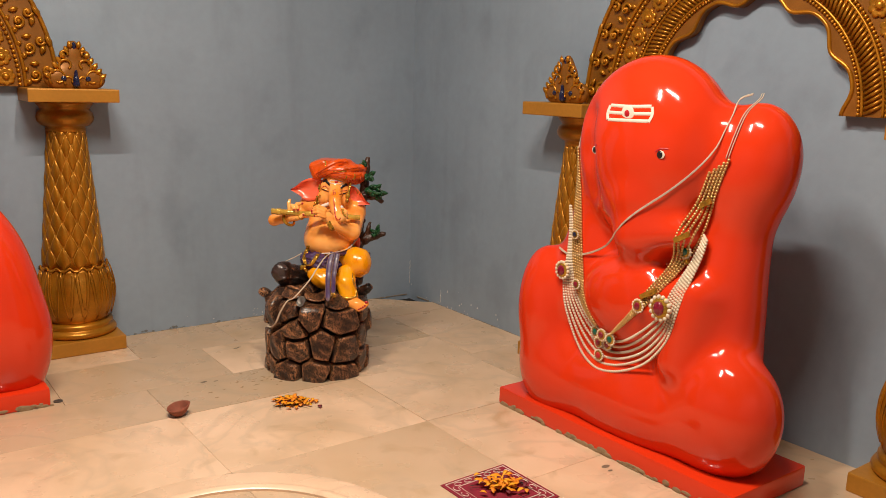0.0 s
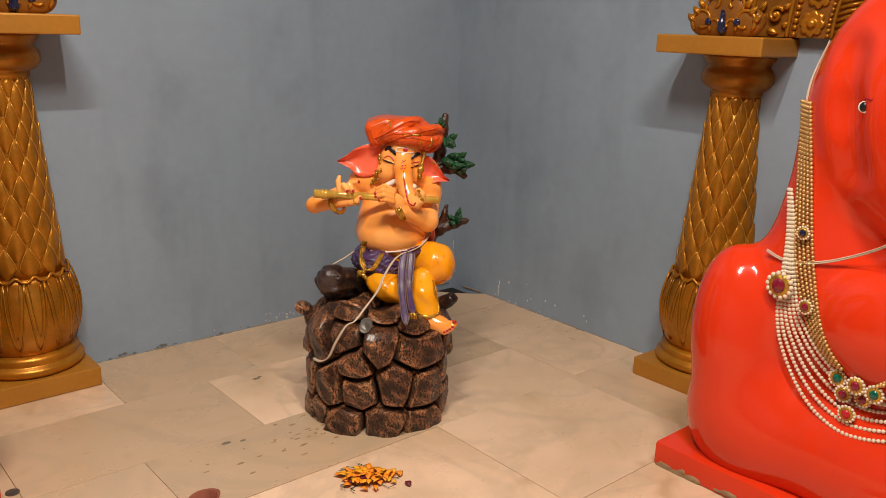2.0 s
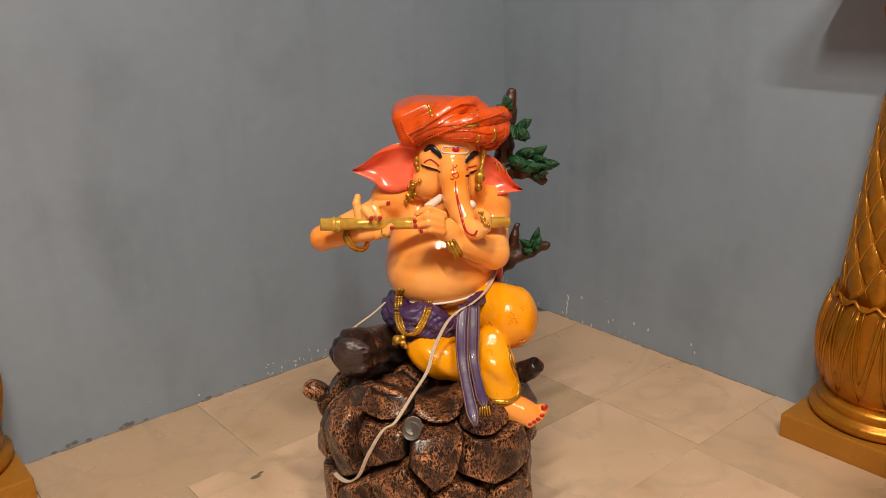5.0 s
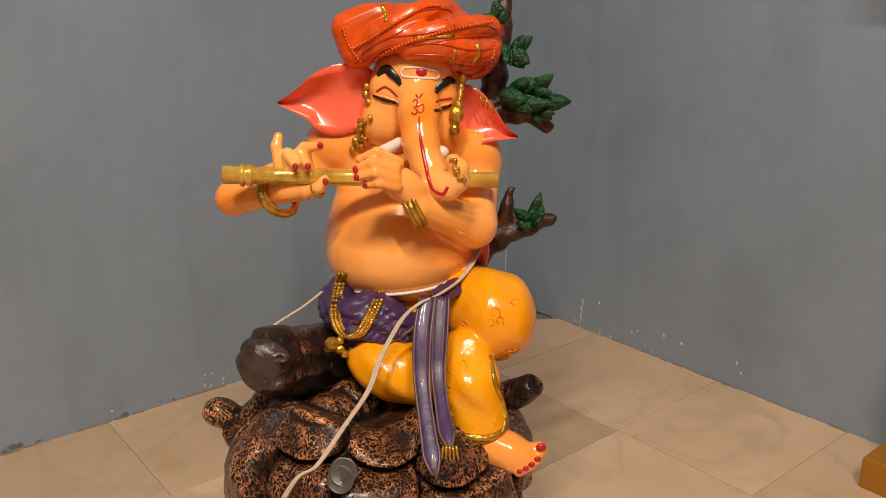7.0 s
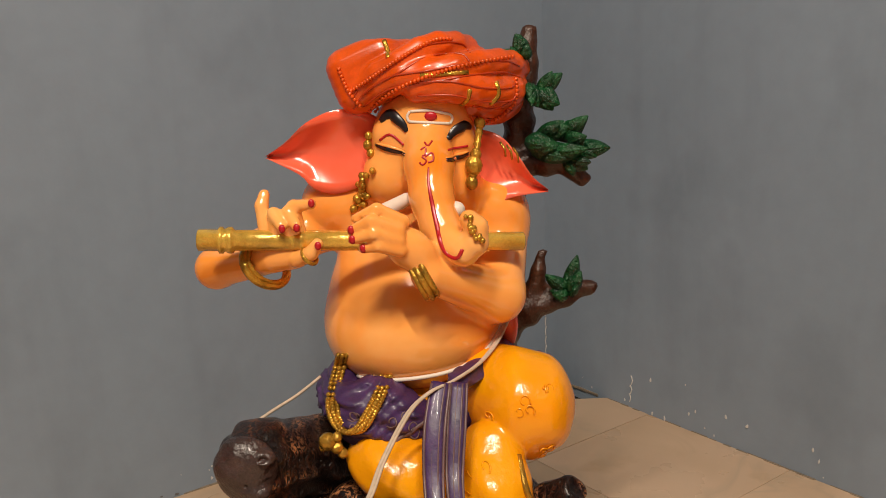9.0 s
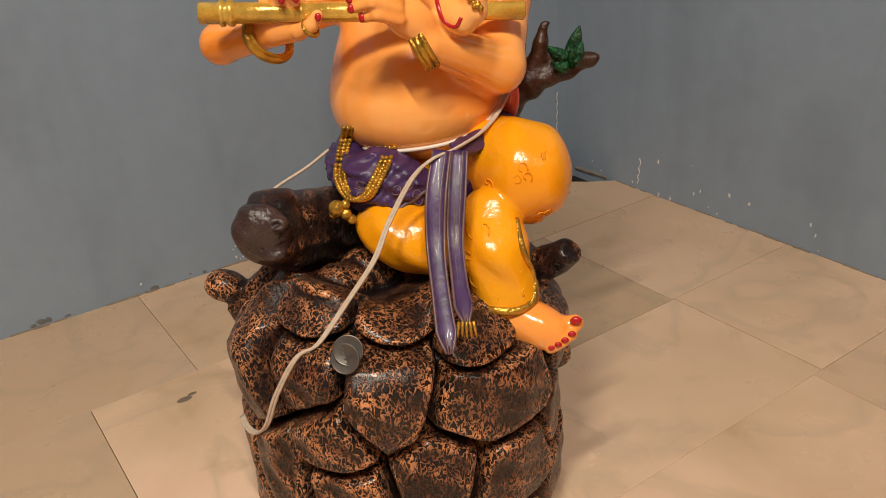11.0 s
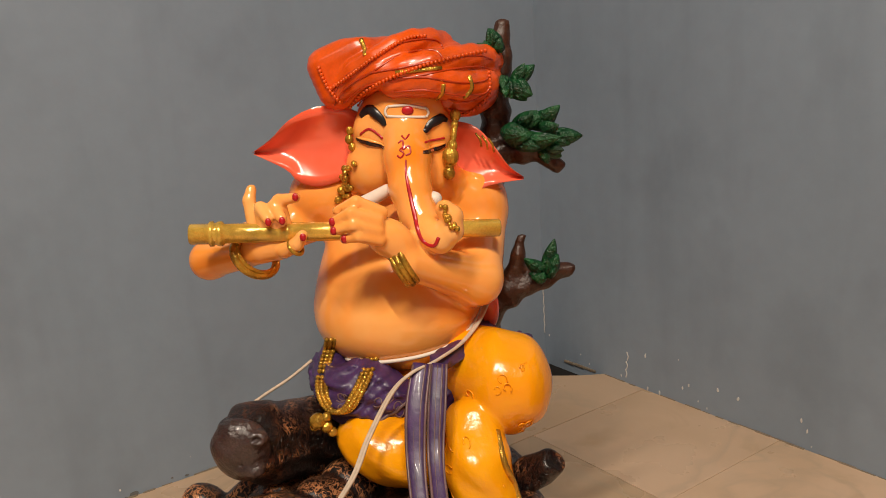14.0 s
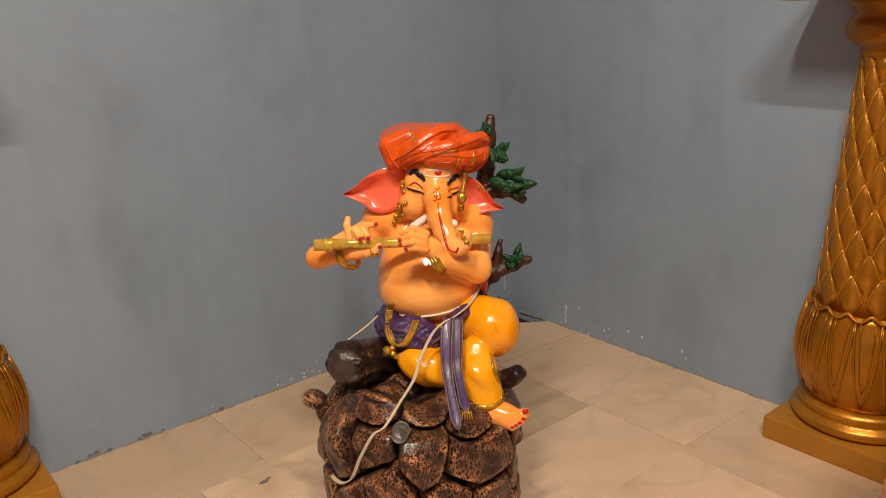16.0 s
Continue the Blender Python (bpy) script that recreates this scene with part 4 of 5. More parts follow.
    for k in range(26):
        x, z = rng.uniform(0.02, 0.13), rng.uniform(0.26, 0.40)
        if dhoti(np.array([[x, snap(dhoti, [(x, 0, z)])[0][1], z]]))[0] < 0.004:
            r = rng.uniform(0.003, 0.006)
            ph = rng.uniform(0, 6)
            stroke(clay, dhoti, [(x + r * math.cos(ph + a) * (1 - a / 9), 0, z + r * math.sin(ph + a) * (1 - a / 9)) for a in np.linspace(0, 5, 7)], 0.0007, YELLOW, 12, 0.8)
    sash = blend([
        ring((-0.006, 0.045, 0.360), 0.081, 0.019, (4, 3, 0), 0.86),
        (ell((-0.0347, -0.0300, 0.3651), (0.050, 0.030, 0.034), (0, 18, 0)), 0.01),
        (ell((-0.0760, 0.0200, 0.3747), (0.020, 0.045, 0.030), (0, 10, 0)), 0.012),
        (limb((0.0364, -0.0450, 0.4001), (0.0822, 0.0300, 0.3985), 0.010, 0.013), 0.01),
        (limb((0.0822, 0.0300, 0.3985), (0.1252, 0.0600, 0.3766), 0.013, 0.010), 0.01),
    ], 0.012)
    creases = lambda p: sash(p) + 0.0020 * np.sin(300 * p[..., 2] + 190 * p[..., 0] + 2 * np.sin(60 * p[..., 0])) + 0.0012 * np.sin(620 * p[..., 2] - 240 * p[..., 0] + 3 * np.sin(90 * p[..., 0]))
    clay.add(skin_of(creases, (-0.13, -0.10, 0.31), (0.16, 0.16, 0.43), 0.0026), PURPLE)
    for q in (((-0.0763, 0.0000, 0.3396), (-0.0493, 0.0000, 0.3161), (-0.0212, 0.0000, 0.3132), (0.0047, 0.0000, 0.3323)), ((-0.0539, 0.0000, 0.3393), (-0.0199, 0.0000, 0.3520), (0.0111, 0.0000, 0.3682))):
        stroke(clay, creases, q, 0.0018, LILAC, 24, 0.5)
    for k in range(9):
        x, z = rng.uniform(-0.06, 0.02), rng.uniform(0.345, 0.395)
        ph = rng.uniform(0, 6)
        stroke(clay, creases, [(x + 0.006 * math.cos(ph + a) * (1 - a / 9), 0, z + 0.006 * math.sin(ph + a) * (1 - a / 9)) for a in np.linspace(0, 6, 9)], 0.0007, LILAC, 14, 0.7)
    for q, w in (([(0.0229, -0.0750, 0.4128), (0.0167, -0.1000, 0.3815), (0.0151, -0.1250, 0.3429), (0.0190, -0.1600, 0.3120), (0.0253, -0.2000, 0.2790)], 0.0090), ([(0.0384, -0.0720, 0.4109), (0.0348, -0.0950, 0.3785), (0.0323, -0.1180, 0.3443), (0.0355, -0.1550, 0.3180), (0.0402, -0.1880, 0.3010)], 0.0080)):
        p = smooth_path(q, 30)
        wide = [w * (0.95 + 0.1 * math.sin(k / 4)) for k in range(27)] + [w * 0.8, w * 0.55, w * 0.25]
        clay.add(tube_of(p, wide, 12, 0.32), PURPLE)
        for e, thick in ((-0.90, 0.0015), (-0.15, 0.0008), (0.40, 0.0010), (0.90, 0.0014)):
            clay.add(tube_of(p + np.stack([e * np.array(wide), np.full(30, -0.0026 + 0.0010 * abs(e)), np.zeros(30)], 1), thick, 5), LILAC)
    x, y, z = (0.0402, -0.1900, 0.3030)
    for k in range(5):
        clay.add(tube_of([(x - 0.006 + 0.003 * k, y, z), (x - 0.008 + 0.004 * k, y - 0.002, z - 0.014)], 0.0014, 5), FGOLD)
    waist = smooth_path([(-0.0587, -0.0000, 0.3929), (-0.0269, -0.0200, 0.3948), (0.0025, -0.0300, 0.3981), (0.0376, -0.0200, 0.4011), (0.0674, 0.0000, 0.4123), (0.0828, 0.0200, 0.4332)], 40)
    waist = snap(body, waist, 0.0010)
    for _ in range(20):
        waist[1:-1] = (waist[:-2] + 2 * waist[1:-1] + waist[2:]) / 4 - (0, 0.00015, 0)
    clay.add(tube_of(waist, 0.0020, 6), WHITE)

    # garland, pendants, bangles, earrings, flute
    both = blend([body, sash, dhoti], 0.004)
    loop = smooth_path([(-0.0710, -0.0200, 0.4165), (-0.0774, -0.0400, 0.3944), (-0.0758, -0.0550, 0.3744), (-0.0665, -0.0600, 0.3619), (-0.0529, -0.0600, 0.3651), (-0.0414, -0.0550, 0.3805), (-0.0301, -0.0450, 0.3995)], 46)
    for p in snap(both, loop, 0.003):
        for dx in (-0.0042, 0, 0.0042):
            clay.add(ball_of((p[0] + dx, p[1] - (0.0012 if dx == 0 else 0), p[2]), 0.0028, 4, 6), FGOLD)
    for x, y, z, r in ((-0.0810, -0.0620, 0.3552, 0.0085), (-0.0731, -0.0620, 0.3495, 0.006), (-0.0685, -0.0600, 0.3428, 0.005), (-0.0726, -0.0620, 0.3590, 0.005), (-0.0858, -0.0600, 0.3488, 0.004)):
        clay.add(ball_of((x, y, z), r, 6, 10), FGOLD)
    for c, big, small, rot, sq in (((-0.1383, 0.0000, 0.5044), 0.0245, 0.0042, (62, 30, 40), 0.8), ((-0.1355, 0.0000, 0.5066), 0.0225, 0.0028, (62, 30, 40), 0.8), ((0.0087, -0.0420, 0.4987), 0.0195, 0.0036, (20, 62, 30), 1.0), ((0.0128, -0.0420, 0.5018), 0.0205, 0.0030, (20, 62, 30), 1.0), ((0.0051, -0.0420, 0.4962), 0.0185, 0.0028, (20, 62, 30), 1.0), ((-0.0918, -0.0260, 0.5176), 0.0078, 0.0022, (20, 50, 0), 1.0)):
        c = np.array(c)
        clay.add(skin_of(ring(c, big, small, rot, sq), c - 0.034, c + 0.034, 0.0016), FGOLD)
    for q, r in (((0.0657, 0.0300, 0.6270), 0.0055), ((0.0645, 0.0280, 0.6178), 0.004), ((0.0628, 0.0260, 0.6075), 0.0038), ((0.0611, 0.0240, 0.5983), 0.0055), ((0.0588, 0.0220, 0.5880), 0.0085), ((0.0576, 0.0220, 0.5806), 0.005), ((0.0565, 0.0220, 0.5721), 0.0062), ((-0.0390, 0.0350, 0.6181), 0.004), ((-0.0402, 0.0330, 0.6098), 0.0045), ((-0.0378, 0.0330, 0.6023), 0.0042)):
        clay.add(ball_of(q, (r, r * 0.8, r * 1.15), 6, 10), FGOLD)
    clay.add(tube_of([(0.0664, 0.0320, 0.6295), (0.0621, 0.0240, 0.6014), (0.0565, 0.0220, 0.5688)], [0.0035, 0.0028, 0.004], 8), FGOLD)
    for k in range(22):
        x, y, z = (-0.0474, 0.0200, 0.5602)
        a = rng.uniform(0, 1)
        clay.add(ball_of(snap(body, [(x + 0.014 * (a - 0.5) + rng.uniform(-0.007, 0.007), 0, z - 0.012 + 0.036 * a + rng.uniform(-0.005, 0.005))], 0.004)[0], rng.uniform(0.0028, 0.0044), 4, 7), FGOLD)
        x, y, z = (0.0551, 0.0200, 0.5444)
        clay.add(ball_of(snap(body, [(x + 0.010 * (a - 0.5) + rng.uniform(-0.003, 0.003), 0, z + 0.010 - 0.022 * a)], 0.0015)[0], rng.uniform(0.0018, 0.003), 4, 7), FGOLD)
    fa, fb = np.array((-0.1901, -0.0280, 0.5364)), np.array((0.1033, 0.0050, 0.5182))
    at = lambda u: tuple(fa + (fb - fa) * u)
    clay.add(tube_of([at(u) for u in (0, 0.004, 0.06, 0.065, 0.075, 0.08, 0.09, 0.1, 0.105, 0.11, 0.3, 0.305, 0.315, 0.32, 0.45, 0.8, 0.995, 1)], [0.0092, 0.0100, 0.0100, 0.0124, 0.0122, 0.0102, 0.0120, 0.0122, 0.0115, 0.0095, 0.0095, 0.011, 0.011, 0.0095, 0.0092, 0.0088, 0.0088, 0.007], 16), FLUTE_GOLD)

    clay.add(ball_of((0.0900, 0.0550, 0.4220), (0.010, 0.012, 0.024), 8, 12), EAR)

    # foot
    steps = chain((0.0729, -0.0850, 0.2604, 0.024), (0.0882, -0.0980, 0.2488, 0.021), (0.1088, -0.1080, 0.2436, 0.019), (0.1206, -0.1120, 0.2414, 0.016))
    toes = []
    for q, r in (((0.1397, -0.1120, 0.2499), 0.0085), ((0.1350, -0.1200, 0.2428), 0.0066), ((0.1283, -0.1240, 0.2389), 0.0062), ((0.1218, -0.1260, 0.2355), 0.0058), ((0.1155, -0.1260, 0.2321), 0.0055)):
        toes.append((limb((0.1168, -0.1080, 0.2415), q, 0.010, r), 0.003))
    clay.add(skin_of(blend(steps + toes, 0.012), (0.04, -0.16, 0.185), (0.175, -0.04, 0.30), 0.0022), SKIN)
    for q, r in (((0.1397, -0.1200, 0.2573), 0.0058), ((0.1354, -0.1260, 0.2467), 0.004), ((0.1287, -0.1300, 0.2428), 0.0038), ((0.1223, -0.1320, 0.2395), 0.0036), ((0.1161, -0.1310, 0.2354), 0.0034)):
        clay.add(ball_of(q, (r, r * 0.55, r * 0.8), 5, 8), CRIMSON)

    # rocks: stones packed round a core with deep joints, a felled log and stubs on top
    spots = [(-144, 0.207, 0.036, 0.046), (-121, 0.288, 0.039, 0.025), (-119, 0.228, 0.044, 0.036), (-85, 0.288, 0.037, 0.030), (-88, 0.220, 0.042, 0.046), (-54, 0.199, 0.064, 0.039), (-54, 0.252, 0.036, 0.016), (-108, 0.174, 0.037, 0.040), (-131, 0.106, 0.036, 0.047), (-107, 0.103, 0.047, 0.040), (-75, 0.124, 0.041, 0.048), (-47, 0.101, 0.050, 0.044), (-142, 0.040, 0.028, 0.022), (-117, 0.034, 0.044, 0.027), (-84, 0.036, 0.047, 0.031), (-48, 0.023, 0.052, 0.028), (-20, 0.130, 0.034, 0.040), (-18, 0.048, 0.036, 0.036), (-20, 0.215, 0.030, 0.034), (-166, 0.10, 0.03, 0.05), (-168, 0.20, 0.03, 0.05), (-170, 0.03, 0.03, 0.03)]
    for i in range(4):
        for j in range(7):
            spots.append((12 + j * 25 + 13 * (i % 2) + rng.uniform(-5, 5), 0.034 + i * 0.066 + rng.uniform(-0.008, 0.008), 0.035, 0.031))
    spots = [(a, z if z > 0.02 else 0.02, w, h, rng.uniform(-0.006, 0.005), rng.uniform(-0.2, 0.2), rng.uniform(-0.2, 0.2)) for a, z, w, h in spots]

    def packed(p):
        x, y, z = p[..., 0] + 0.037, p[..., 1] + 0.02, p[..., 2]
        turn = np.degrees(np.arctan2(y, x))
        first, second = np.full(x.shape, 9.0), np.full(x.shape, 9.0)
        out = np.zeros(x.shape)
        for a, cz, w, h, proud, tx, tz in spots:
            ds = ((turn - a + 180) % 360 - 180) * 0.165 * math.pi / 180
            d = np.sqrt((ds / w) ** 2 + ((z - cz) / h) ** 2)
            near = d < first
            second = np.where(near, first, np.minimum(second, d))
            out = np.where(near, proud + tx * ds + tz * (z - cz), out)
            first = np.where(near, d, first)
        joint = np.clip((second - first) * 0.030 / 0.0135, 0, 1)
        r = 0.129 - 0.060 * np.clip((z - 0.235) / 0.06, 0, 1) ** 1.4 + 0.049 * (1 - (1 - joint) ** 2.2) + out * joint - 0.003 * np.clip(first, 0, 1.4) ** 2
        wall = np.sqrt(x * x + y * y) - r
        lid = z - 0.284 - 0.012 * np.sin(38 * x + 20 * y) - 0.010 * np.sin(47 * y)
        return np.maximum(wall, lid) * 0.75

    stones = [packed]
    for q, r in (((-0.2161, -0.0200, 0.2545), 0.018), ((-0.0809, -0.0600, 0.2753), 0.022), ((-0.0557, -0.0300, 0.2721), 0.028), ((0.1018, -0.0200, 0.2534), 0.02)):
        stones.append(ell(q, (r * 1.3, r, r * 0.85), (10, 15, 20)))
    pile = blend(stones, 0.003)
    rough = lambda p: pile(p) + 0.0016 * np.sin(95 * p[..., 0] + 40 * p[..., 2]) * np.sin(88 * p[..., 1] - 50 * p[..., 2]) + 0.0005 * np.sin(210 * p[..., 2] + 120 * p[..., 0])
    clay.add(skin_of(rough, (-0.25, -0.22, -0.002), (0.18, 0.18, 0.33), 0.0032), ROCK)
    log = blend([limb((-0.1459, -0.0450, 0.3287), (-0.0901, 0.0600, 0.2795), 0.040, 0.044), (ell((-0.1527, -0.0700, 0.3336), (0.028, 0.012, 0.030), (0, 0, -30)), 0.006), ("cut", ell((-0.1282, -0.0950, 0.3622), (0.008, 0.01, 0.006)), 0.003)], 0.006)
    bark = lambda p: log(p) + 0.0016 * np.sin(260 * p[..., 2] + 60 * p[..., 0] + 3 * np.sin(70 * p[..., 0])) + 0.0022 * np.sin(95 * p[..., 1] + 50 * p[..., 0]) * np.sin(80 * p[..., 2])
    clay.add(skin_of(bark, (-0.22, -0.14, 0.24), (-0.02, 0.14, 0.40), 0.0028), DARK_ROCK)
    stump = blend([ell((-0.1516, -0.0800, 0.3400), (0.028, 0.017, 0.031)), (ell((-0.1330, -0.0880, 0.3540), (0.011, 0.009, 0.007)), 0.004), (ell((-0.1420, -0.0900, 0.3230), (0.014, 0.008, 0.007)), 0.004), ("cut", ell((-0.1320, -0.0960, 0.3550), (0.005, 0.006, 0.003)), 0.002), ("cut", ell((-0.1490, -0.0980, 0.3310), (0.003, 0.006, 0.003)), 0.002)], 0.006)
    clay.add(skin_of(lambda p: stump(p) + 0.0012 * np.sin(130 * p[..., 0] + 90 * p[..., 2]) * np.sin(140 * p[..., 2]), (-0.19, -0.11, 0.30), (-0.11, -0.05, 0.385), 0.0026), LOGWOOD)
    stub = blend([(g, 0.004) for g in chain((0.0904, -0.0100, 0.2451, 0.018), (0.1187, -0.0300, 0.2713, 0.017), (0.1372, -0.0400, 0.2872, 0.016))] + [("cut", ell((0.1480, -0.0480, 0.2960), (0.012, 0.010, 0.010), (0, 40, 0)), 0.002)], 0.004)
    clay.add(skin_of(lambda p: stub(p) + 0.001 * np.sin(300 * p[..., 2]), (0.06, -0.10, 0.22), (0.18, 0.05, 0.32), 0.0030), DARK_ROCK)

    # tree behind
    wood = []
    for q in (((0.075, 0.115, 0.28, 0.03), (0.0808, 0.1000, 0.4174, 0.022), (0.0905, 0.1050, 0.4900, 0.018), (0.0988, 0.1000, 0.5623, 0.016), (0.1082, 0.0950, 0.6256, 0.014), (0.1142, 0.0900, 0.6700, 0.0115), (0.1187, 0.0900, 0.7089, 0.0085)), ((0.0830, 0.0900, 0.4047, 0.019), (0.1132, 0.0900, 0.4286, 0.015), (0.1430, 0.0900, 0.4380, 0.011), (0.1755, 0.0900, 0.4492, 0.0088)), ((0.1162, 0.0900, 0.4316, 0.013), (0.1238, 0.0900, 0.4619, 0.008), (0.1282, 0.0900, 0.4860, 0.0055)), ((0.1042, 0.0900, 0.5807, 0.016), (0.1379, 0.0850, 0.5829, 0.012), (0.1582, 0.0800, 0.5771, 0.0095), (0.1694, 0.0800, 0.5636, 0.0075))):
        wood += [(g, 0.008) for g in chain(*q)]
    tree = blend(wood, 0.008)
    clay.add(skin_of(lambda p: tree(p) + 0.0012 * np.sin(260 * p[..., 0] + 2 * np.sin(90 * p[..., 2])) + 0.0008 * np.sin(330 * p[..., 2]), (0.02, 0.03, 0.24), (0.21, 0.16, 0.74), 0.0030), BARK)
    for a, b, w in (((0.1131, 0.0750, 0.6835), (0.1034, 0.0700, 0.7076), 0.010), ((0.1103, 0.0750, 0.6799), (0.0912, 0.0700, 0.6933), 0.008), ((0.1230, 0.0800, 0.6507), (0.1479, 0.0700, 0.6689), 0.010), ((0.1186, 0.0800, 0.6536), (0.1437, 0.0600, 0.6398), 0.014), ((0.1155, 0.0750, 0.6593), (0.1230, 0.0600, 0.6379), 0.010),
                    ((0.1114, 0.0700, 0.6050), (0.1394, 0.0500, 0.5992), 0.014), ((0.1231, 0.0750, 0.6097), (0.1544, 0.0600, 0.6179), 0.012), ((0.1425, 0.0750, 0.6062), (0.1681, 0.0600, 0.6228), 0.013), ((0.1537, 0.0750, 0.6030), (0.1665, 0.0500, 0.6100), 0.012), ((0.1557, 0.0700, 0.5967), (0.1927, 0.0600, 0.5963), 0.011), ((0.1168, 0.0700, 0.5948), (0.1645, 0.0550, 0.5923), 0.013), ((0.1501, 0.0700, 0.5897), (0.1708, 0.0600, 0.5761), 0.011), ((0.1529, 0.0700, 0.5868), (0.1570, 0.0600, 0.5700), 0.009),
                    ((0.1506, 0.0800, 0.4485), (0.1620, 0.0700, 0.4881), 0.009), ((0.1528, 0.0750, 0.4515), (0.1293, 0.0700, 0.4680), 0.009), ((0.1528, 0.0750, 0.4467), (0.1360, 0.0650, 0.4489), 0.009), ((0.1545, 0.0750, 0.4467), (0.1647, 0.0650, 0.4727), 0.008)):
        clay.add(leaf_of(a, b, w * 0.85, 0.0046), LEAF)
        a, b = np.array(a), np.array(b)
        for k in range(2):
            t = a + (b - a) * rng.uniform(0.0, 0.3)
            clay.add(leaf_of(t, t + (b - a) * 0.65 + np.array((rng.uniform(-0.009, 0.009), rng.uniform(-0.012, 0.004), rng.uniform(-0.009, 0.009))), w * 0.6, 0.004), LEAF)
    ob = part("flute_player_statue", clay, None, None, smooth=True)
    ob.matrix_world = STATUE_AT
    return tagged(ob, "glossy painted elephant-headed flute player seated on brown rocks", "statue")


STATUE_AT = Matrix(((0.8, 0.6, 0, -0.776), (-0.6, 0.8, 0, -0.668), (0, 0, 1, 0), (0, 0, 0, 1)))
statue()


def statue_thread():
    """Loose cotton thread round the statue's waist, hanging over the rocks."""
    root = thing("cotton_thread", "loose cream cotton thread tied round the flute player's waist", "thread", STATUE_AT)
    for k in range(3):
        o = 0.0018 * (k - 1)
        q = smooth_path([(0.1056, 0.0600, 0.5469), (0.1064, 0.0750, 0.5095), (0.0985, 0.0600, 0.4597), (0.0817, 0.0200, 0.4274), (0.0607, -0.0200, 0.4126), (0.0339, -0.0650, 0.4106), (0.0127, -0.0850, 0.4082), (-0.0057, -0.0900, 0.3921), (-0.0268, -0.1100, 0.3600), (-0.0385, -0.1400, 0.3389), (-0.0622, -0.1550, 0.3087), (-0.0890, -0.1800, 0.2796), (-0.1070, -0.1880, 0.2722), (-0.1293, -0.1900, 0.2356), (-0.1453, -0.1850, 0.1978), (-0.1616, -0.1720, 0.1801), (-0.1760, -0.1520, 0.1739), (-0.1838, -0.1350, 0.1716)], 120)
        part("strand", tube_of(q + np.array((o, -abs(o) * 0.5, o * 0.6)), 0.0015, 6), THREAD, root, smooth=True)
    q = smooth_path([(-0.0980, 0.0200, 0.3859), (-0.1189, 0.0000, 0.3750), (-0.1431, -0.0200, 0.3655), (-0.1623, -0.0300, 0.3533), (-0.1696, -0.0500, 0.3350), (-0.1735, -0.0500, 0.3001)], 40)
    part("tail", tube_of(q, 0.0016, 6), THREAD, root, smooth=True)


statue_thread()


# ---- arches over the idols ----
def piece(name, me, parent, m):
    """A repeat of a part on shared mesh data."""
    ob = new(name, me)
    ob.parent = parent
    ob.matrix_local = m
    return ob


def scroll_mesh():
    """One carved scroll: two curls, a stem and lobed leaves."""
    clay = Clay()
    for sx, c, turns, r0 in ((1, (0.018, 0.0, 0.006), 1.35, 0.019), (-1, (-0.022, 0.0, -0.010), 1.2, 0.015)):
        pts, rad = [], []
        for k in range(22):
            u = k / 21
            a = 2 * math.pi * turns * u + 0.6
            r = r0 * (1 - u) ** 0.8
            pts.append((c[0] + sx * r * math.cos(a), -0.004 - 0.006 * u, c[2] + r * math.sin(a)))
            rad.append(0.0060 - 0.0015 * u)
        clay.add(tube_of(pts, rad, 6), GOLD)
        clay.add(ball_of((c[0], -0.011, c[2]), 0.0075, 5, 8), GOLD)
    for a, b, w in (((-0.045, 0, -0.025), (-0.05, -0.002, 0.022), 0.010), ((-0.03, 0, 0.005), (-0.012, -0.004, 0.034), 0.010), ((0.0, 0, -0.03), (0.03, -0.004, -0.034), 0.009), ((0.03, 0, 0.02), (0.05, -0.002, 0.034), 0.009), ((0.035, 0, -0.02), (0.053, -0.002, -0.008), 0.008)):
        clay.add(leaf_of(a, b, w, 0.006), GOLD)
    return clay.mesh("scroll")


def rosette_mesh():
    """An eight-petalled flower with a raised heart, in one piece."""
    profile = [(0.026, 0.0), (0.028, 0.004), (0.026, 0.008), (0.020, 0.009), (0.013, 0.006), (0.0105, 0.007), (0.010, 0.013), (0.006, 0.016), (0.001, 0.017)]
    petal = lambda a, i: 1 + (0.24 * (abs(math.cos(4 * a)) ** 0.7 - 0.5) if i < 5 else 0)
    v, f = lathe_of(profile, 64, petal)
    return Clay().add((np.stack([v[:, 0], 0.003 - v[:, 2], v[:, 1]], 1), [q[::-1] for q in f]), GOLD).mesh("rosette")


SCROLL, ROSETTE = scroll_mesh(), rosette_mesh()
FLUTE = Clay().add(tube_of([(r * math.cos(a), y, r * math.sin(a)) for r, y, a in ((0.35, -0.026, 0.0), (0.372, -0.031, 0.028), (0.396, -0.026, 0.06))], 0.0048, 5), GOLD).mesh("flute")


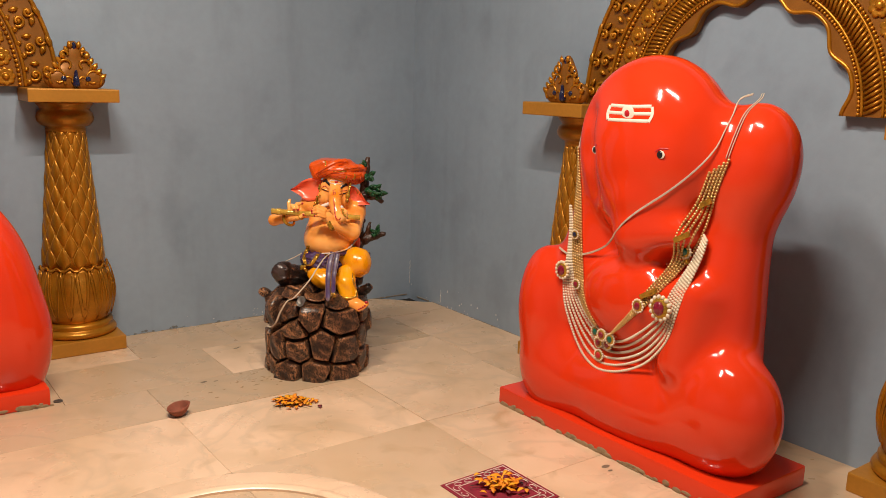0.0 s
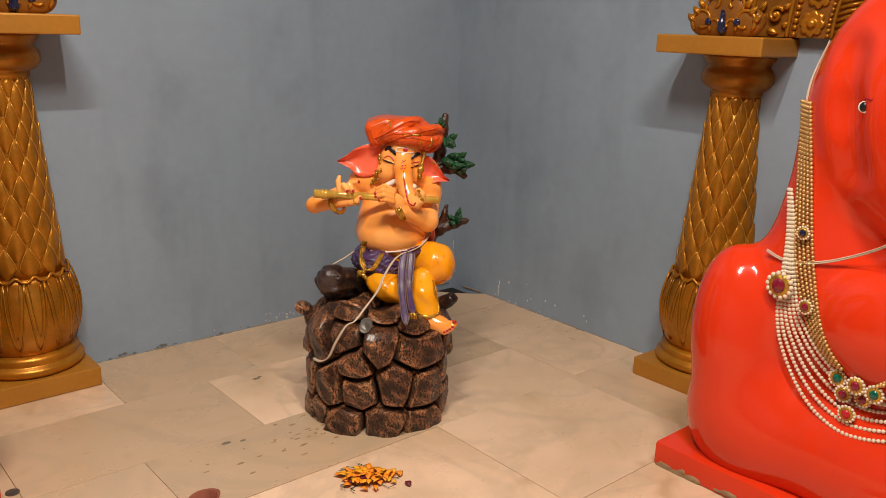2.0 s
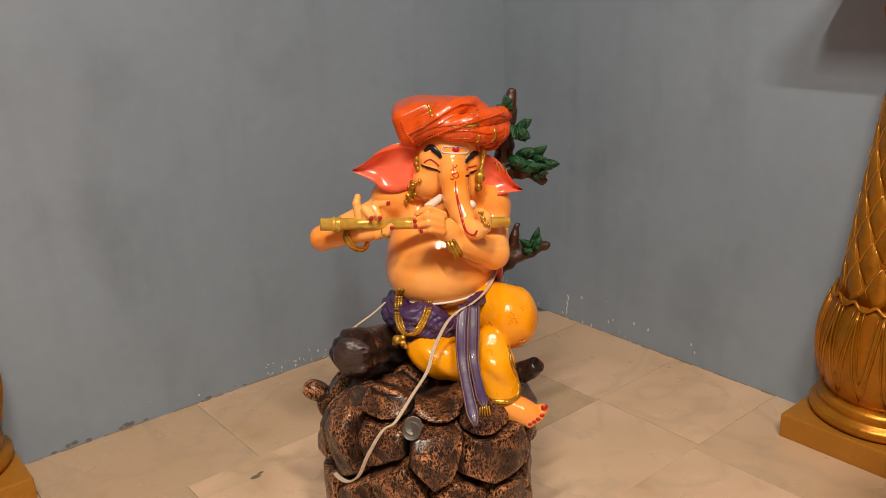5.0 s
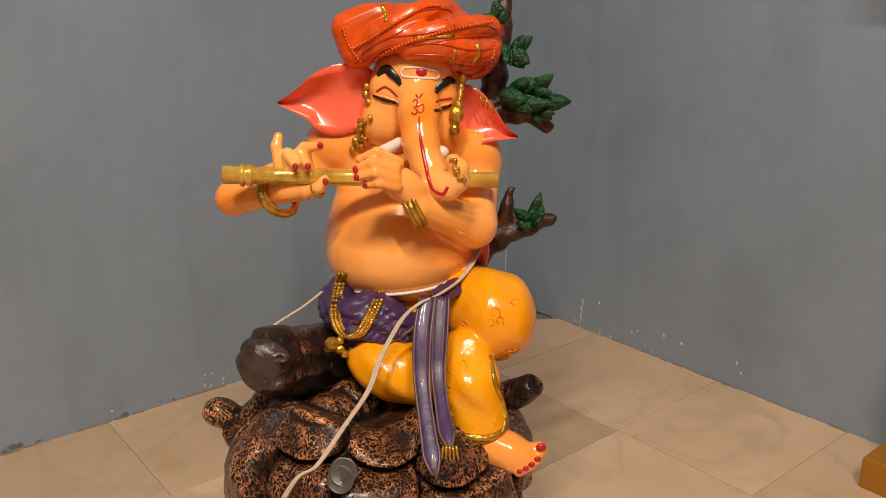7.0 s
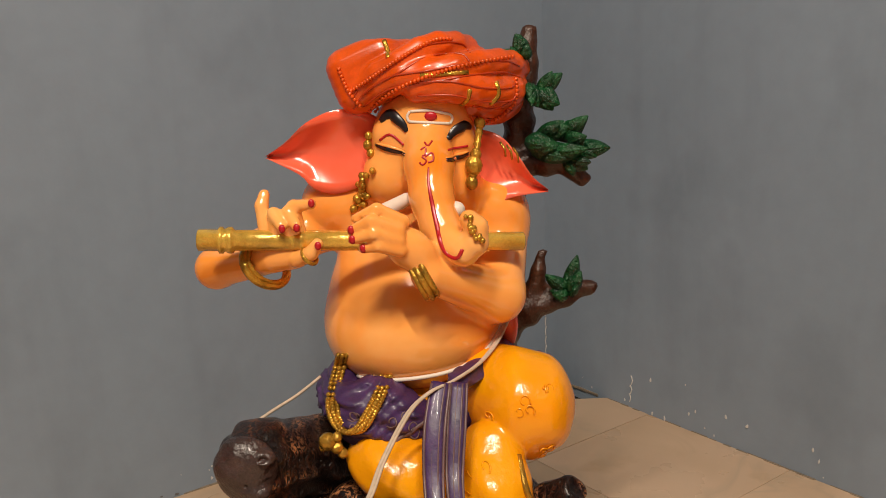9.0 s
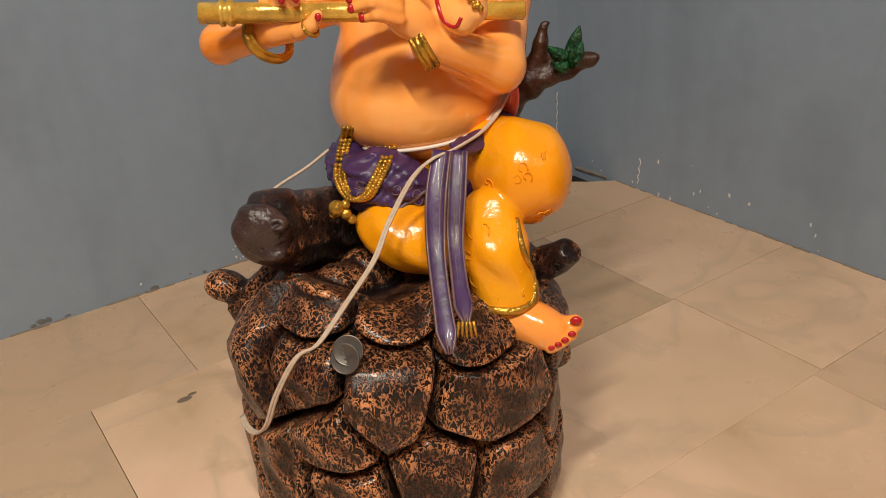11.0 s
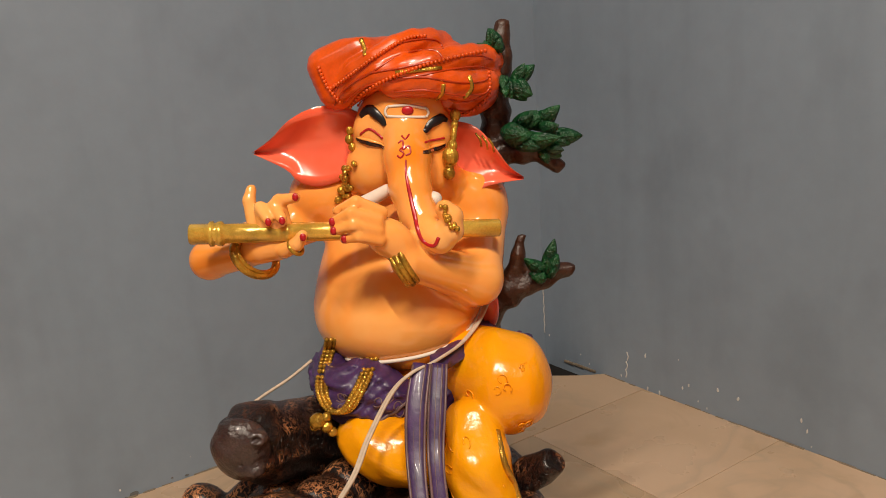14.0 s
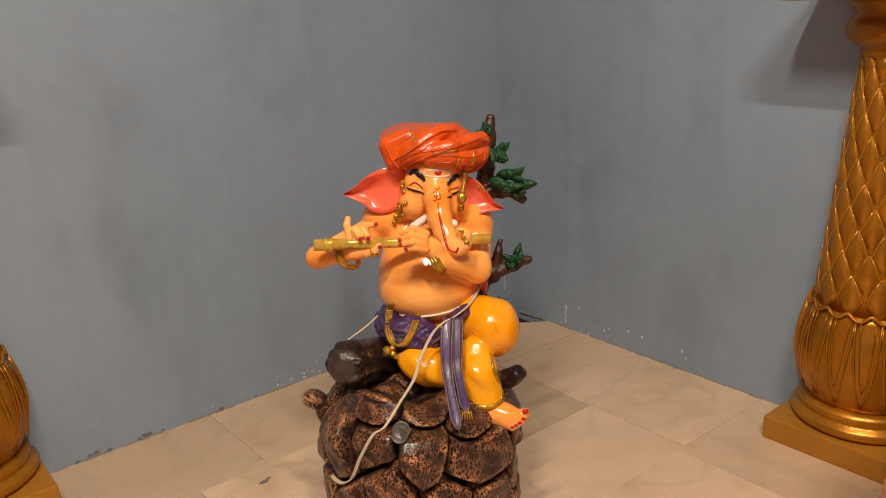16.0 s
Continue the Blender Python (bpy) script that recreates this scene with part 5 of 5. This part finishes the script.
def arch(m, label):
    """A gold carved arch standing on two pillars: local x along the wall, -y into the room."""
    root = thing("carved_arch", label, "arch", m, group="gold arches")
    z0, big = 0.92, 0.612
    scallop = lambda a: 0.318 - 0.030 * abs(math.cos(a * 5.5)) ** 3
    n = 132
    v, f = [], []
    angles = [math.pi * (k / n) for k in range(n + 1)]
    for y in (0.0, -0.026):
        for a in angles:
            v.append((scallop(a) * math.cos(a), y, z0 + scallop(a) * math.sin(a)))
            v.append((big * math.cos(a), y, z0 + big * math.sin(a)))
    o = 2 * (n + 1)
    for k in range(n):
        i = 2 * k
        f += [(i, i + 1, i + 3, i + 2), (o + i, o + i + 2, o + i + 3, o + i + 1), (i, i + 2, o + i + 2, o + i), (i + 1, o + i + 1, o + i + 3, i + 3)]
    f += [(0, o, o + 1, 1), (2 * n, 2 * n + 1, o + 2 * n + 1, o + 2 * n)]
    # the plate's darker gold paints the shade between the carvings
    part("back_plate", (np.array(v), f), GOLD_SHADE, root)
    rim = lambda r, y, a: (r * math.cos(a), y, z0 + r * math.sin(a))
    for r, t in ((0.604, 0.007), (0.505, 0.006), (0.398, 0.004), (0.345, 0.004)):
        part("moulding", tube_of([rim(r, -0.028, a) for a in angles], t, 6), GOLD, root, smooth=True)
    part("scallop_edge", tube_of([rim(scallop(a) + 0.004, -0.026, a) for a in angles], 0.006, 6), GOLD, root, smooth=True)
    for r, t in ((0.488, 0.0072), (0.408, 0.0055), (0.337, 0.005)):
        count = int(math.pi * r / (2.1 * t))
        tagged(part("beading", beads([rim(r, -0.029, math.pi * (k + 0.5) / count) for k in range(count)], t, GOLD), None, root, smooth=True), kind="stuff")
    for k in range(19):
        a = math.pi * (k + 0.5) / 19
        piece("scroll", SCROLL, root, Matrix.Translation(rim(0.555, -0.028, a)) @ Matrix.Rotation(-(a - math.pi / 2), 4, "Y") @ Matrix.Rotation(radians(90), 4, "Y"))
    for k in range(22):
        a = math.pi * (k + 0.5) / 22
        piece("rosette", ROSETTE, root, Matrix.Translation(rim(0.448, -0.027, a)) @ Matrix.Rotation(-a + 0.3 * (k % 3), 4, "Y"))
    for k in range(90):
        piece("flute", FLUTE, root, Matrix.Translation((0, 0, z0)) @ Matrix.Rotation(-math.pi * (k + 0.5) / 90, 4, "Y"))
    return root


arch(pose(0.006, -1.694, 0, 0, 0, -90), "gold carved scalloped arch with scrolls above the red idol")
arch(pose(-2.074, -0.006, 0, 0, 0, 0), "gold carved scalloped arch with scrolls above the red idol")


def crest(m, label):
    """A gold peacock-feather crest with navy stones, standing on a capital."""
    root = thing("gold_crest", label, "ornament", m, group="crests on the capitals")
    plate = blend([ell((0, 0, 0.035), (0.085, 0.016, 0.040)), ell((-0.062, 0, 0.032), (0.035, 0.016, 0.032)), ell((0.062, 0, 0.032), (0.035, 0.016, 0.032)), ell((0, 0, 0.085), (0.048, 0.014, 0.05)), ell((0, 0, 0.13), (0.018, 0.011, 0.028))], 0.02)
    # darker plate colour stands in for shade behind the curls
    part("plate", skin_of(plate, (-0.11, -0.03, -0.002), (0.11, 0.03, 0.17), 0.006), GOLD_SHADE, root, smooth=True)
    for sx in (-1, 1):
        for c, r0, turns in (((0.055, 0.035), 0.030, 1.6), ((0.028, 0.075), 0.024, 1.3), ((0.02, 0.025), 0.018, 1.2), ((0.03, 0.11), 0.016, 1.1)):
            pts = []
            for k in range(16):
                u = k / 25
                a = 2 * math.pi * turns * u - 0.8
                r = r0 * (1 - 0.85 * u)
                pts.append((sx * (c[0] + r * math.cos(a)), -0.016 - 0.004 * u, c[1] + r * math.sin(a)))
            part("curl", tube_of(pts, 0.0042, 6), GOLD, root, smooth=True)
        for k in range(7):
            part("leaf", leaf_of((sx * (0.074 - 0.0105 * k), -0.012, 0.030 + 0.0165 * k), (sx * (0.098 - 0.0135 * k), -0.016, 0.050 + 0.0175 * k), 0.009, 0.005), GOLD, root, smooth=True)
        part("stone", ball_of((sx * 0.038, -0.020, 0.032), (0.009, 0.005, 0.009), 6, 10), BLUE, root, "navy stone", smooth=True)
        part("stone", ball_of((sx * 0.045, -0.016, 0.105), (0.006, 0.004, 0.006), 6, 10), BLUE, root, "navy stone", smooth=True)
    part("bird_body", skin_of(blend(chain((0, -0.018, 0.014, 0.012), (0, -0.02, 0.030, 0.009), (0, -0.02, 0.046, 0.005), (0, -0.022, 0.056, 0.006)), 0.006), (-0.03, -0.045, -0.002), (0.03, 0.01, 0.095), 0.004), BLUE, root, "navy painted peacock body", smooth=True)
    part("stone", ball_of((0, -0.012, 0.138), (0.007, 0.004, 0.014), 6, 10), BLUE, root, "navy stone", smooth=True)
    return root


for x, y, turn in ((-1.43, -0.10, 0), (-0.10, -1.075, -90), (-0.10, -2.33, -90)):
    crest(pose(x, y, 0.918, 0, 0, turn), "gold peacock crest with navy stones on a capital")


# ---- things on the floor ----
def diya():
    profile = [(0.012, 0.0), (0.018, 0.001), (0.026, 0.010), (0.033, 0.022), (0.036, 0.031), (0.034, 0.033), (0.031, 0.030), (0.024, 0.016), (0.012, 0.007), (0.002, 0.006)]
    v, f = lathe_of(profile, 28)
    v = np.array(v)
    pull = np.clip(v[:, 0] / 0.036, 0, 1) ** 4
    v[:, 0] += 0.008 * pull
    ob = part("clay_lamp", (v, f), CLAY, None, smooth=True)
    ob.matrix_world = pose(-1.362, -0.842, 0.003, 3, -13, 0) @ Matrix.Scale(0.86, 4)
    tagged(ob, "small empty reddish-brown clay oil lamp tipped on the floor", "lamp")


diya()
rng = random.Random(11)
PETALS = [material(f"petal_{c}", col, 0.55, dark=0.7, scale=120) for c, col in (("orange", (0.98, 0.30, 0.005)), ("amber", (0.98, 0.42, 0.010)), ("maroon", (0.16, 0.008, 0.02)))]


def petals(name, at, spread, count, label, dark=0.12):
    clay = Clay()
    for _ in range(count):
        a, r = rng.uniform(0, 6.3), abs(rng.gauss(0, 0.5))
        x, y = spread[0] * r * math.cos(a), spread[1] * r * math.sin(a)
        z = 0.004 + 0.018 * max(0, 1 - r) * rng.random()
        t, up = rng.uniform(0, 6.3), rng.uniform(-0.3, 0.6)
        long = rng.uniform(0.014, 0.024)
        q = leaf_of((x, y, z), (x + long * math.cos(t), y + long * math.sin(t), z + 0.5 * long * max(up, -0.1)), rng.uniform(0.0045, 0.0075), 0.0007, (0, 0, 1))
        clay.add(q, PETALS[2] if rng.random() < dark else PETALS[rng.randrange(2)])
    for _ in range(count // 14):
        a = rng.uniform(0, 6.3)
        x, y = spread[0] * 0.8 * math.cos(a), spread[1] * 0.8 * math.sin(a)
        clay.add(tube_of([(x, y, 0.002), (x + 0.02 * math.cos(a), y + 0.02 * math.sin(a), 0.004), (x + 0.03 * math.cos(a + 0.5), y + 0.03 * math.sin(a + 0.5), 0.008)], 0.0007, 4), LEAF)
    ob = part(name, clay, None, None, smooth=True)
    ob.matrix_world = pose(*at, 0, 0, -38)
    tagged(ob, label, "petals", kind="stuff")


petals("marigold_petals", (-1.045, -0.938, 0), (0.055, 0.036), 200, "loose orange marigold petals scattered on the marble floor", 0.07)


def prayer_mat():
    root = thing("prayer_cloth", "crimson cloth square with a white printed border", "cloth", pose(-0.872, -1.707, 0.0, 0, 0, 1))
    part("cloth", box_of((-0.103, -0.103, 0.0), (0.103, 0.103, 0.003), 0.001), CLOTH, root)
    for s in (0.094, 0.070):
        part("border_line", tube_of([(-s, -s, 0.003), (s, -s, 0.003), (s, s, 0.003), (-s, s, 0.003)], 0.0022, 6, 0.5, closed=True), WHITE, root)
    for k in range(4):
        for j in range(5):
            a = k * math.pi / 2
            u = (j - 2) * 0.032
            pts = [(u + 0.011 * math.cos(t), 0.082 + 0.007 * math.sin(t)) for t in np.linspace(0, 5, 10)]
            part("print_curl", tube_of([(x * math.cos(a) - y * math.sin(a), x * math.sin(a) + y * math.cos(a), 0.0032) for x, y in pts], 0.0016, 5, 0.4), WHITE, root)


CLOTH = material("crimson_cloth", (0.30, 0.012, 0.035), 0.8, dark=0.7, scale=60, fine=0.25, bump=0.2, bump_scale=400)
prayer_mat()
petals("marigold_petals", (-0.86, -1.70, 0.006), (0.07, 0.06), 110, "heap of orange marigold petals and leaves on the crimson cloth", 0.1)


def ring_of_marble():
    profile = [(0.325, -0.02), (0.325, 0.006), (0.331, 0.011), (0.340, 0.012), (0.350, 0.008), (0.360, 0.006), (0.408, 0.006), (0.416, 0.004), (0.420, -0.004), (0.420, -0.02)]
    ob = part("marble_rim", lathe_of(profile + [profile[0]], 96), MARBLE, None, smooth="edges")
    ob.matrix_world = pose(-1.53, -1.665, 0)
    tagged(ob, "round cream marble rim set into the floor", "rim")


ring_of_marble()


def coin(m, label):
    root = part("coin", lathe_of([(0.0128, 0), (0.0135, 0.0003), (0.0135, 0.0016), (0.0128, 0.0018), (0.0120, 0.0014), (0.0002, 0.0014)], 36), STEEL, None, smooth="edges")
    root.matrix_world = m
    tagged(root, label, "coin")
    for k in range(3):
        part("relief_bar", box_of((-0.006, -0.005 + 0.004 * k, 0.0013), (0.006, -0.0035 + 0.004 * k, 0.0017), 0), STEEL, root)


coin(pose(-1.63, -0.548, 0.0), "worn steel coin lying on the floor by the red idol")
coin(STATUE_AT @ Matrix.Translation((-0.0657, -0.1860, 0.2672)) @ pose(0, 0, 0, 66, 0, -14), "worn steel coin leaning on the flute player's rocks")
coin(STATUE_AT @ Matrix.Translation((-0.0630, -0.1830, 0.2737)) @ pose(0, 0, 0, 62, 12, -10), "worn steel coin leaning on the flute player's rocks")


# ---- wear along the foot of the walls ----
PLASTER = material("bare_plaster", (0.80, 0.78, 0.74), 0.85, dark=0.7, scale=80)
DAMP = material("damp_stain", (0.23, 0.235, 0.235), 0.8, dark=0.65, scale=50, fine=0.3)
MORTAR = material("old_mortar", (0.36, 0.29, 0.21), 0.9, dark=0.6, scale=60, fine=0.3, bump=0.4)


def flake(p, along, size):
    """A chip in the paint, a few tenths of a millimetre proud."""
    n = 7
    pts = []
    for k in range(n):
        a = 2 * math.pi * k / n
        pts.append((size[0] * math.cos(a) * rng.uniform(0.4, 1), size[1] * math.sin(a) * rng.uniform(0.4, 1)))
    v = []
    proud = rng.uniform(0.0004, 0.0016)
    for d in (0.0, proud):
        for x, z in pts:
            v.append((p[0] + x, -d - 0.0003, p[2] + z) if along == "x" else (0.012 - d - 0.0003, p[1] + x, p[2] + z))
    f = [tuple(range(n, 2 * n)), tuple(range(n))[::-1]] + [(k, (k + 1) % n, n + (k + 1) % n, n + k) for k in range(n)]
    return np.array(v), f


def chips():
    for along, name in (("x", "wall_north"), ("y", "wall_east")):
        clay = Clay()
        for _ in range(16):
            s = -rng.uniform(0.02, 1.3) if rng.random() < 0.5 else -abs(rng.gauss(0.55 if along == "x" else 0.25, 0.15))
            z = abs(rng.gauss(0, 0.035)) + 0.002
            w = rng.uniform(0.0008, 0.0026)
            clay.add(flake((s, s, z), along, (w, w * rng.uniform(0.6, 3))), PLASTER)
        if along == "x":
            for _ in range(34):
                s = rng.uniform(-0.78, -0.52)
                z = abs(rng.gauss(0.0, 0.028)) * (1.3 + s) + 0.001
                w = rng.uniform(0.0010, 0.0036)
                clay.add(flake((s, s, z), along, (w, w * rng.uniform(0.5, 2.2))), PLASTER)
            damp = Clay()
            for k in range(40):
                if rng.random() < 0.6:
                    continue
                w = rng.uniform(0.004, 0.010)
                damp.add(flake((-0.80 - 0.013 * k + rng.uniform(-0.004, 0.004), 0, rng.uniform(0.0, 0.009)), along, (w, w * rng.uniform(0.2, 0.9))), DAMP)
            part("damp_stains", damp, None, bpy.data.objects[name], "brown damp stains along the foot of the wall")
        ob = part("paint_chips", clay, None, bpy.data.objects[name])
        seam = Clay()
        for k in range(46):
            s = -0.02 - k * 0.03
            if rng.random() < 0.4:
                continue
            w, h = rng.uniform(0.008, 0.02), rng.uniform(0.0006, 0.0022)
            d = rng.uniform(0.001, 0.0045)
            lo, hi = ((s - w, -d, -0.004), (s + w, 0.001, h)) if along == "x" else ((0.012 - d, s - w, -0.004), (0.013, s + w, h))
            seam.add(box_of(lo, hi, 0.0015), MORTAR)
        part("mortar_seam", seam, None, bpy.data.objects[name])
    scratch = Clay()
    for k in range(5):
        z = 0.05 + 0.022 * k
        scratch.add(tube_of([(0.010, -0.002, z), (0.0085, -0.002, z + 0.008), (0.010, -0.003, z + 0.02)], 0.0013, 5), PLASTER)
    for y, z in ((-0.243, 0.012), (-0.245, 0.03), (-0.247, 0.05)):
        scratch.add(tube_of([(0.011, y, z), (0.011, y - 0.003, z + 0.009), (0.011, y + 0.001, z + 0.018)], 0.0012, 5), PLASTER)
    for y, z in ((-0.465, 0.052), (-0.508, 0.049), (-0.30, 0.006), (-0.33, 0.005)):
        scratch.add(flake((0, y, z), "y", (0.003, 0.0065)), PLASTER)
    part("scratches", scratch, None, bpy.data.objects["wall_east"])


chips()


# ---- marble slabs ----
# how pale each slab near the statue is
TONES = {(-1.095, -0.592): 1.0, (-1.382, -0.845): 0.3, (-1.376, -1.262): 0.95, (-1.31, -0.29): 0.35, (-2.0, -1.262): 0.85, (-0.28, -0.845): 0.75, (-0.285, -0.592): 0.6, (-0.80, -0.592): 0.25, (-1.62, -0.592): 0.35, (-0.775, -0.845): 0.7, (-0.775, -1.262): 0.8}


def slabs():
    gap = 0.0004
    rows = [
        (-0.29, 0.0, (-4.2, -3.5, -2.8, -2.1, -1.69, -1.31, -0.945, -0.42, 0.012)),
        (-0.592, -0.29, (-4.2, -3.4, -2.7, -2.0, -1.62, -1.095, -0.80, -0.285, 0.012)),
        (-0.845, -0.592, (-4.2, -3.3, -2.6, -1.95, -1.382, -0.775, -0.28, 0.012)),
        (-1.262, -0.845, (-4.2, -3.5, -2.7, -2.0, -1.376, -0.775, -0.30, 0.012)),
        (-1.7, -1.262, (-4.2, -3.4, -2.7, -2.0, -1.376, -0.775, 0.012)),
        (-2.3, -1.7, (-4.2, -3.5, -2.9, -2.3, -1.7, -1.1, -0.5, 0.012)),
        (-2.9, -2.3, (-4.2, -3.6, -3.0, -2.4, -1.8, -1.2, -0.6, 0.012)),
        (-3.5, -2.9, (-4.2, -3.5, -2.9, -2.3, -1.7, -1.1, -0.5, 0.012)),
        (-4.2, -3.5, (-4.2, -3.6, -3.0, -2.4, -1.8, -1.2, -0.6, 0.012)),
    ]
    for y0, y1, xs in rows:
        for x0, x1 in zip(xs, xs[1:]):
            dz = rng.uniform(-0.0006, 0.0006)
            tone = TONES.get((x0, y0), rng.uniform(0.35, 0.9))
            if x1 == 0.012 and y1 == 0:
                # the corner slab is rounded off, leaving a dark gap
                outline = [(x0 + gap, y0 + gap), (0.012 - gap, y0 + gap), (0.012 - gap, -0.180), (-0.03, -0.150), (-0.075, -0.108), (-0.115, -0.060), (-0.19, -gap), (x0 + gap, -gap)]
                n = len(outline)
                v = np.array([(x, y, z) for z in (-0.028, dz) for x, y in outline])
                f = [tuple(range(n))[::-1], tuple(range(n, 2 * n))] + [(k, (k + 1) % n, n + (k + 1) % n, n + k) for k in range(n)]
                part("slab", (v, f), MARBLE, floor).color = (1, 1, 1, 0.45)
                continue
            part("slab", box_of((x0 + gap, y0 + gap, -0.028), (x1 - gap, y1 - gap, dz), 0.0006), MARBLE, floor).color = (1, 1, 1, tone)


slabs()
# near-black sheet under the cut slab paints the darkness of a deep hole
GAP_SHADE = material("gap_shade_black", (0.012, 0.009, 0.007), 0.95, dark=0.6, scale=80)
part("corner_gap", box_of((-0.20, -0.19, -0.0285), (0.012, 0, -0.024), 0), GAP_SHADE, floor, "near-black sheet painting in the shade of the gap at the cut corner slab")
SPOTS = material("dried_spots", (0.34, 0.22, 0.11), 0.6, dark=0.7, scale=200)
SMUDGE = material("dark_smudge", (0.22, 0.175, 0.12), 0.6, dark=0.6, scale=120)
stains = Clay()
for _ in range(48):
    x, y = rng.gauss(-1.03, 0.10), rng.gauss(-0.70, 0.04)
    stains.add(ball_of((x, y, 0.0003), (rng.uniform(0.003, 0.013), rng.uniform(0.002, 0.005), 0.0004), 4, 8), SPOTS)
for x, y, w in ((-0.985, -0.348, 0.011), (-0.972, -0.342, 0.007), (-1.207, -0.619, 0.012), (-1.171, -0.630, 0.008), (-0.549, -1.755, 0.014), (-0.556, -1.778, 0.008)):
    stains.add(ball_of((x, y, 0.0004), (w, w * 0.55, 0.0006), 4, 9), SMUDGE)
part("dried_spots", stains, None, floor, "dried brown spots on the slabs")
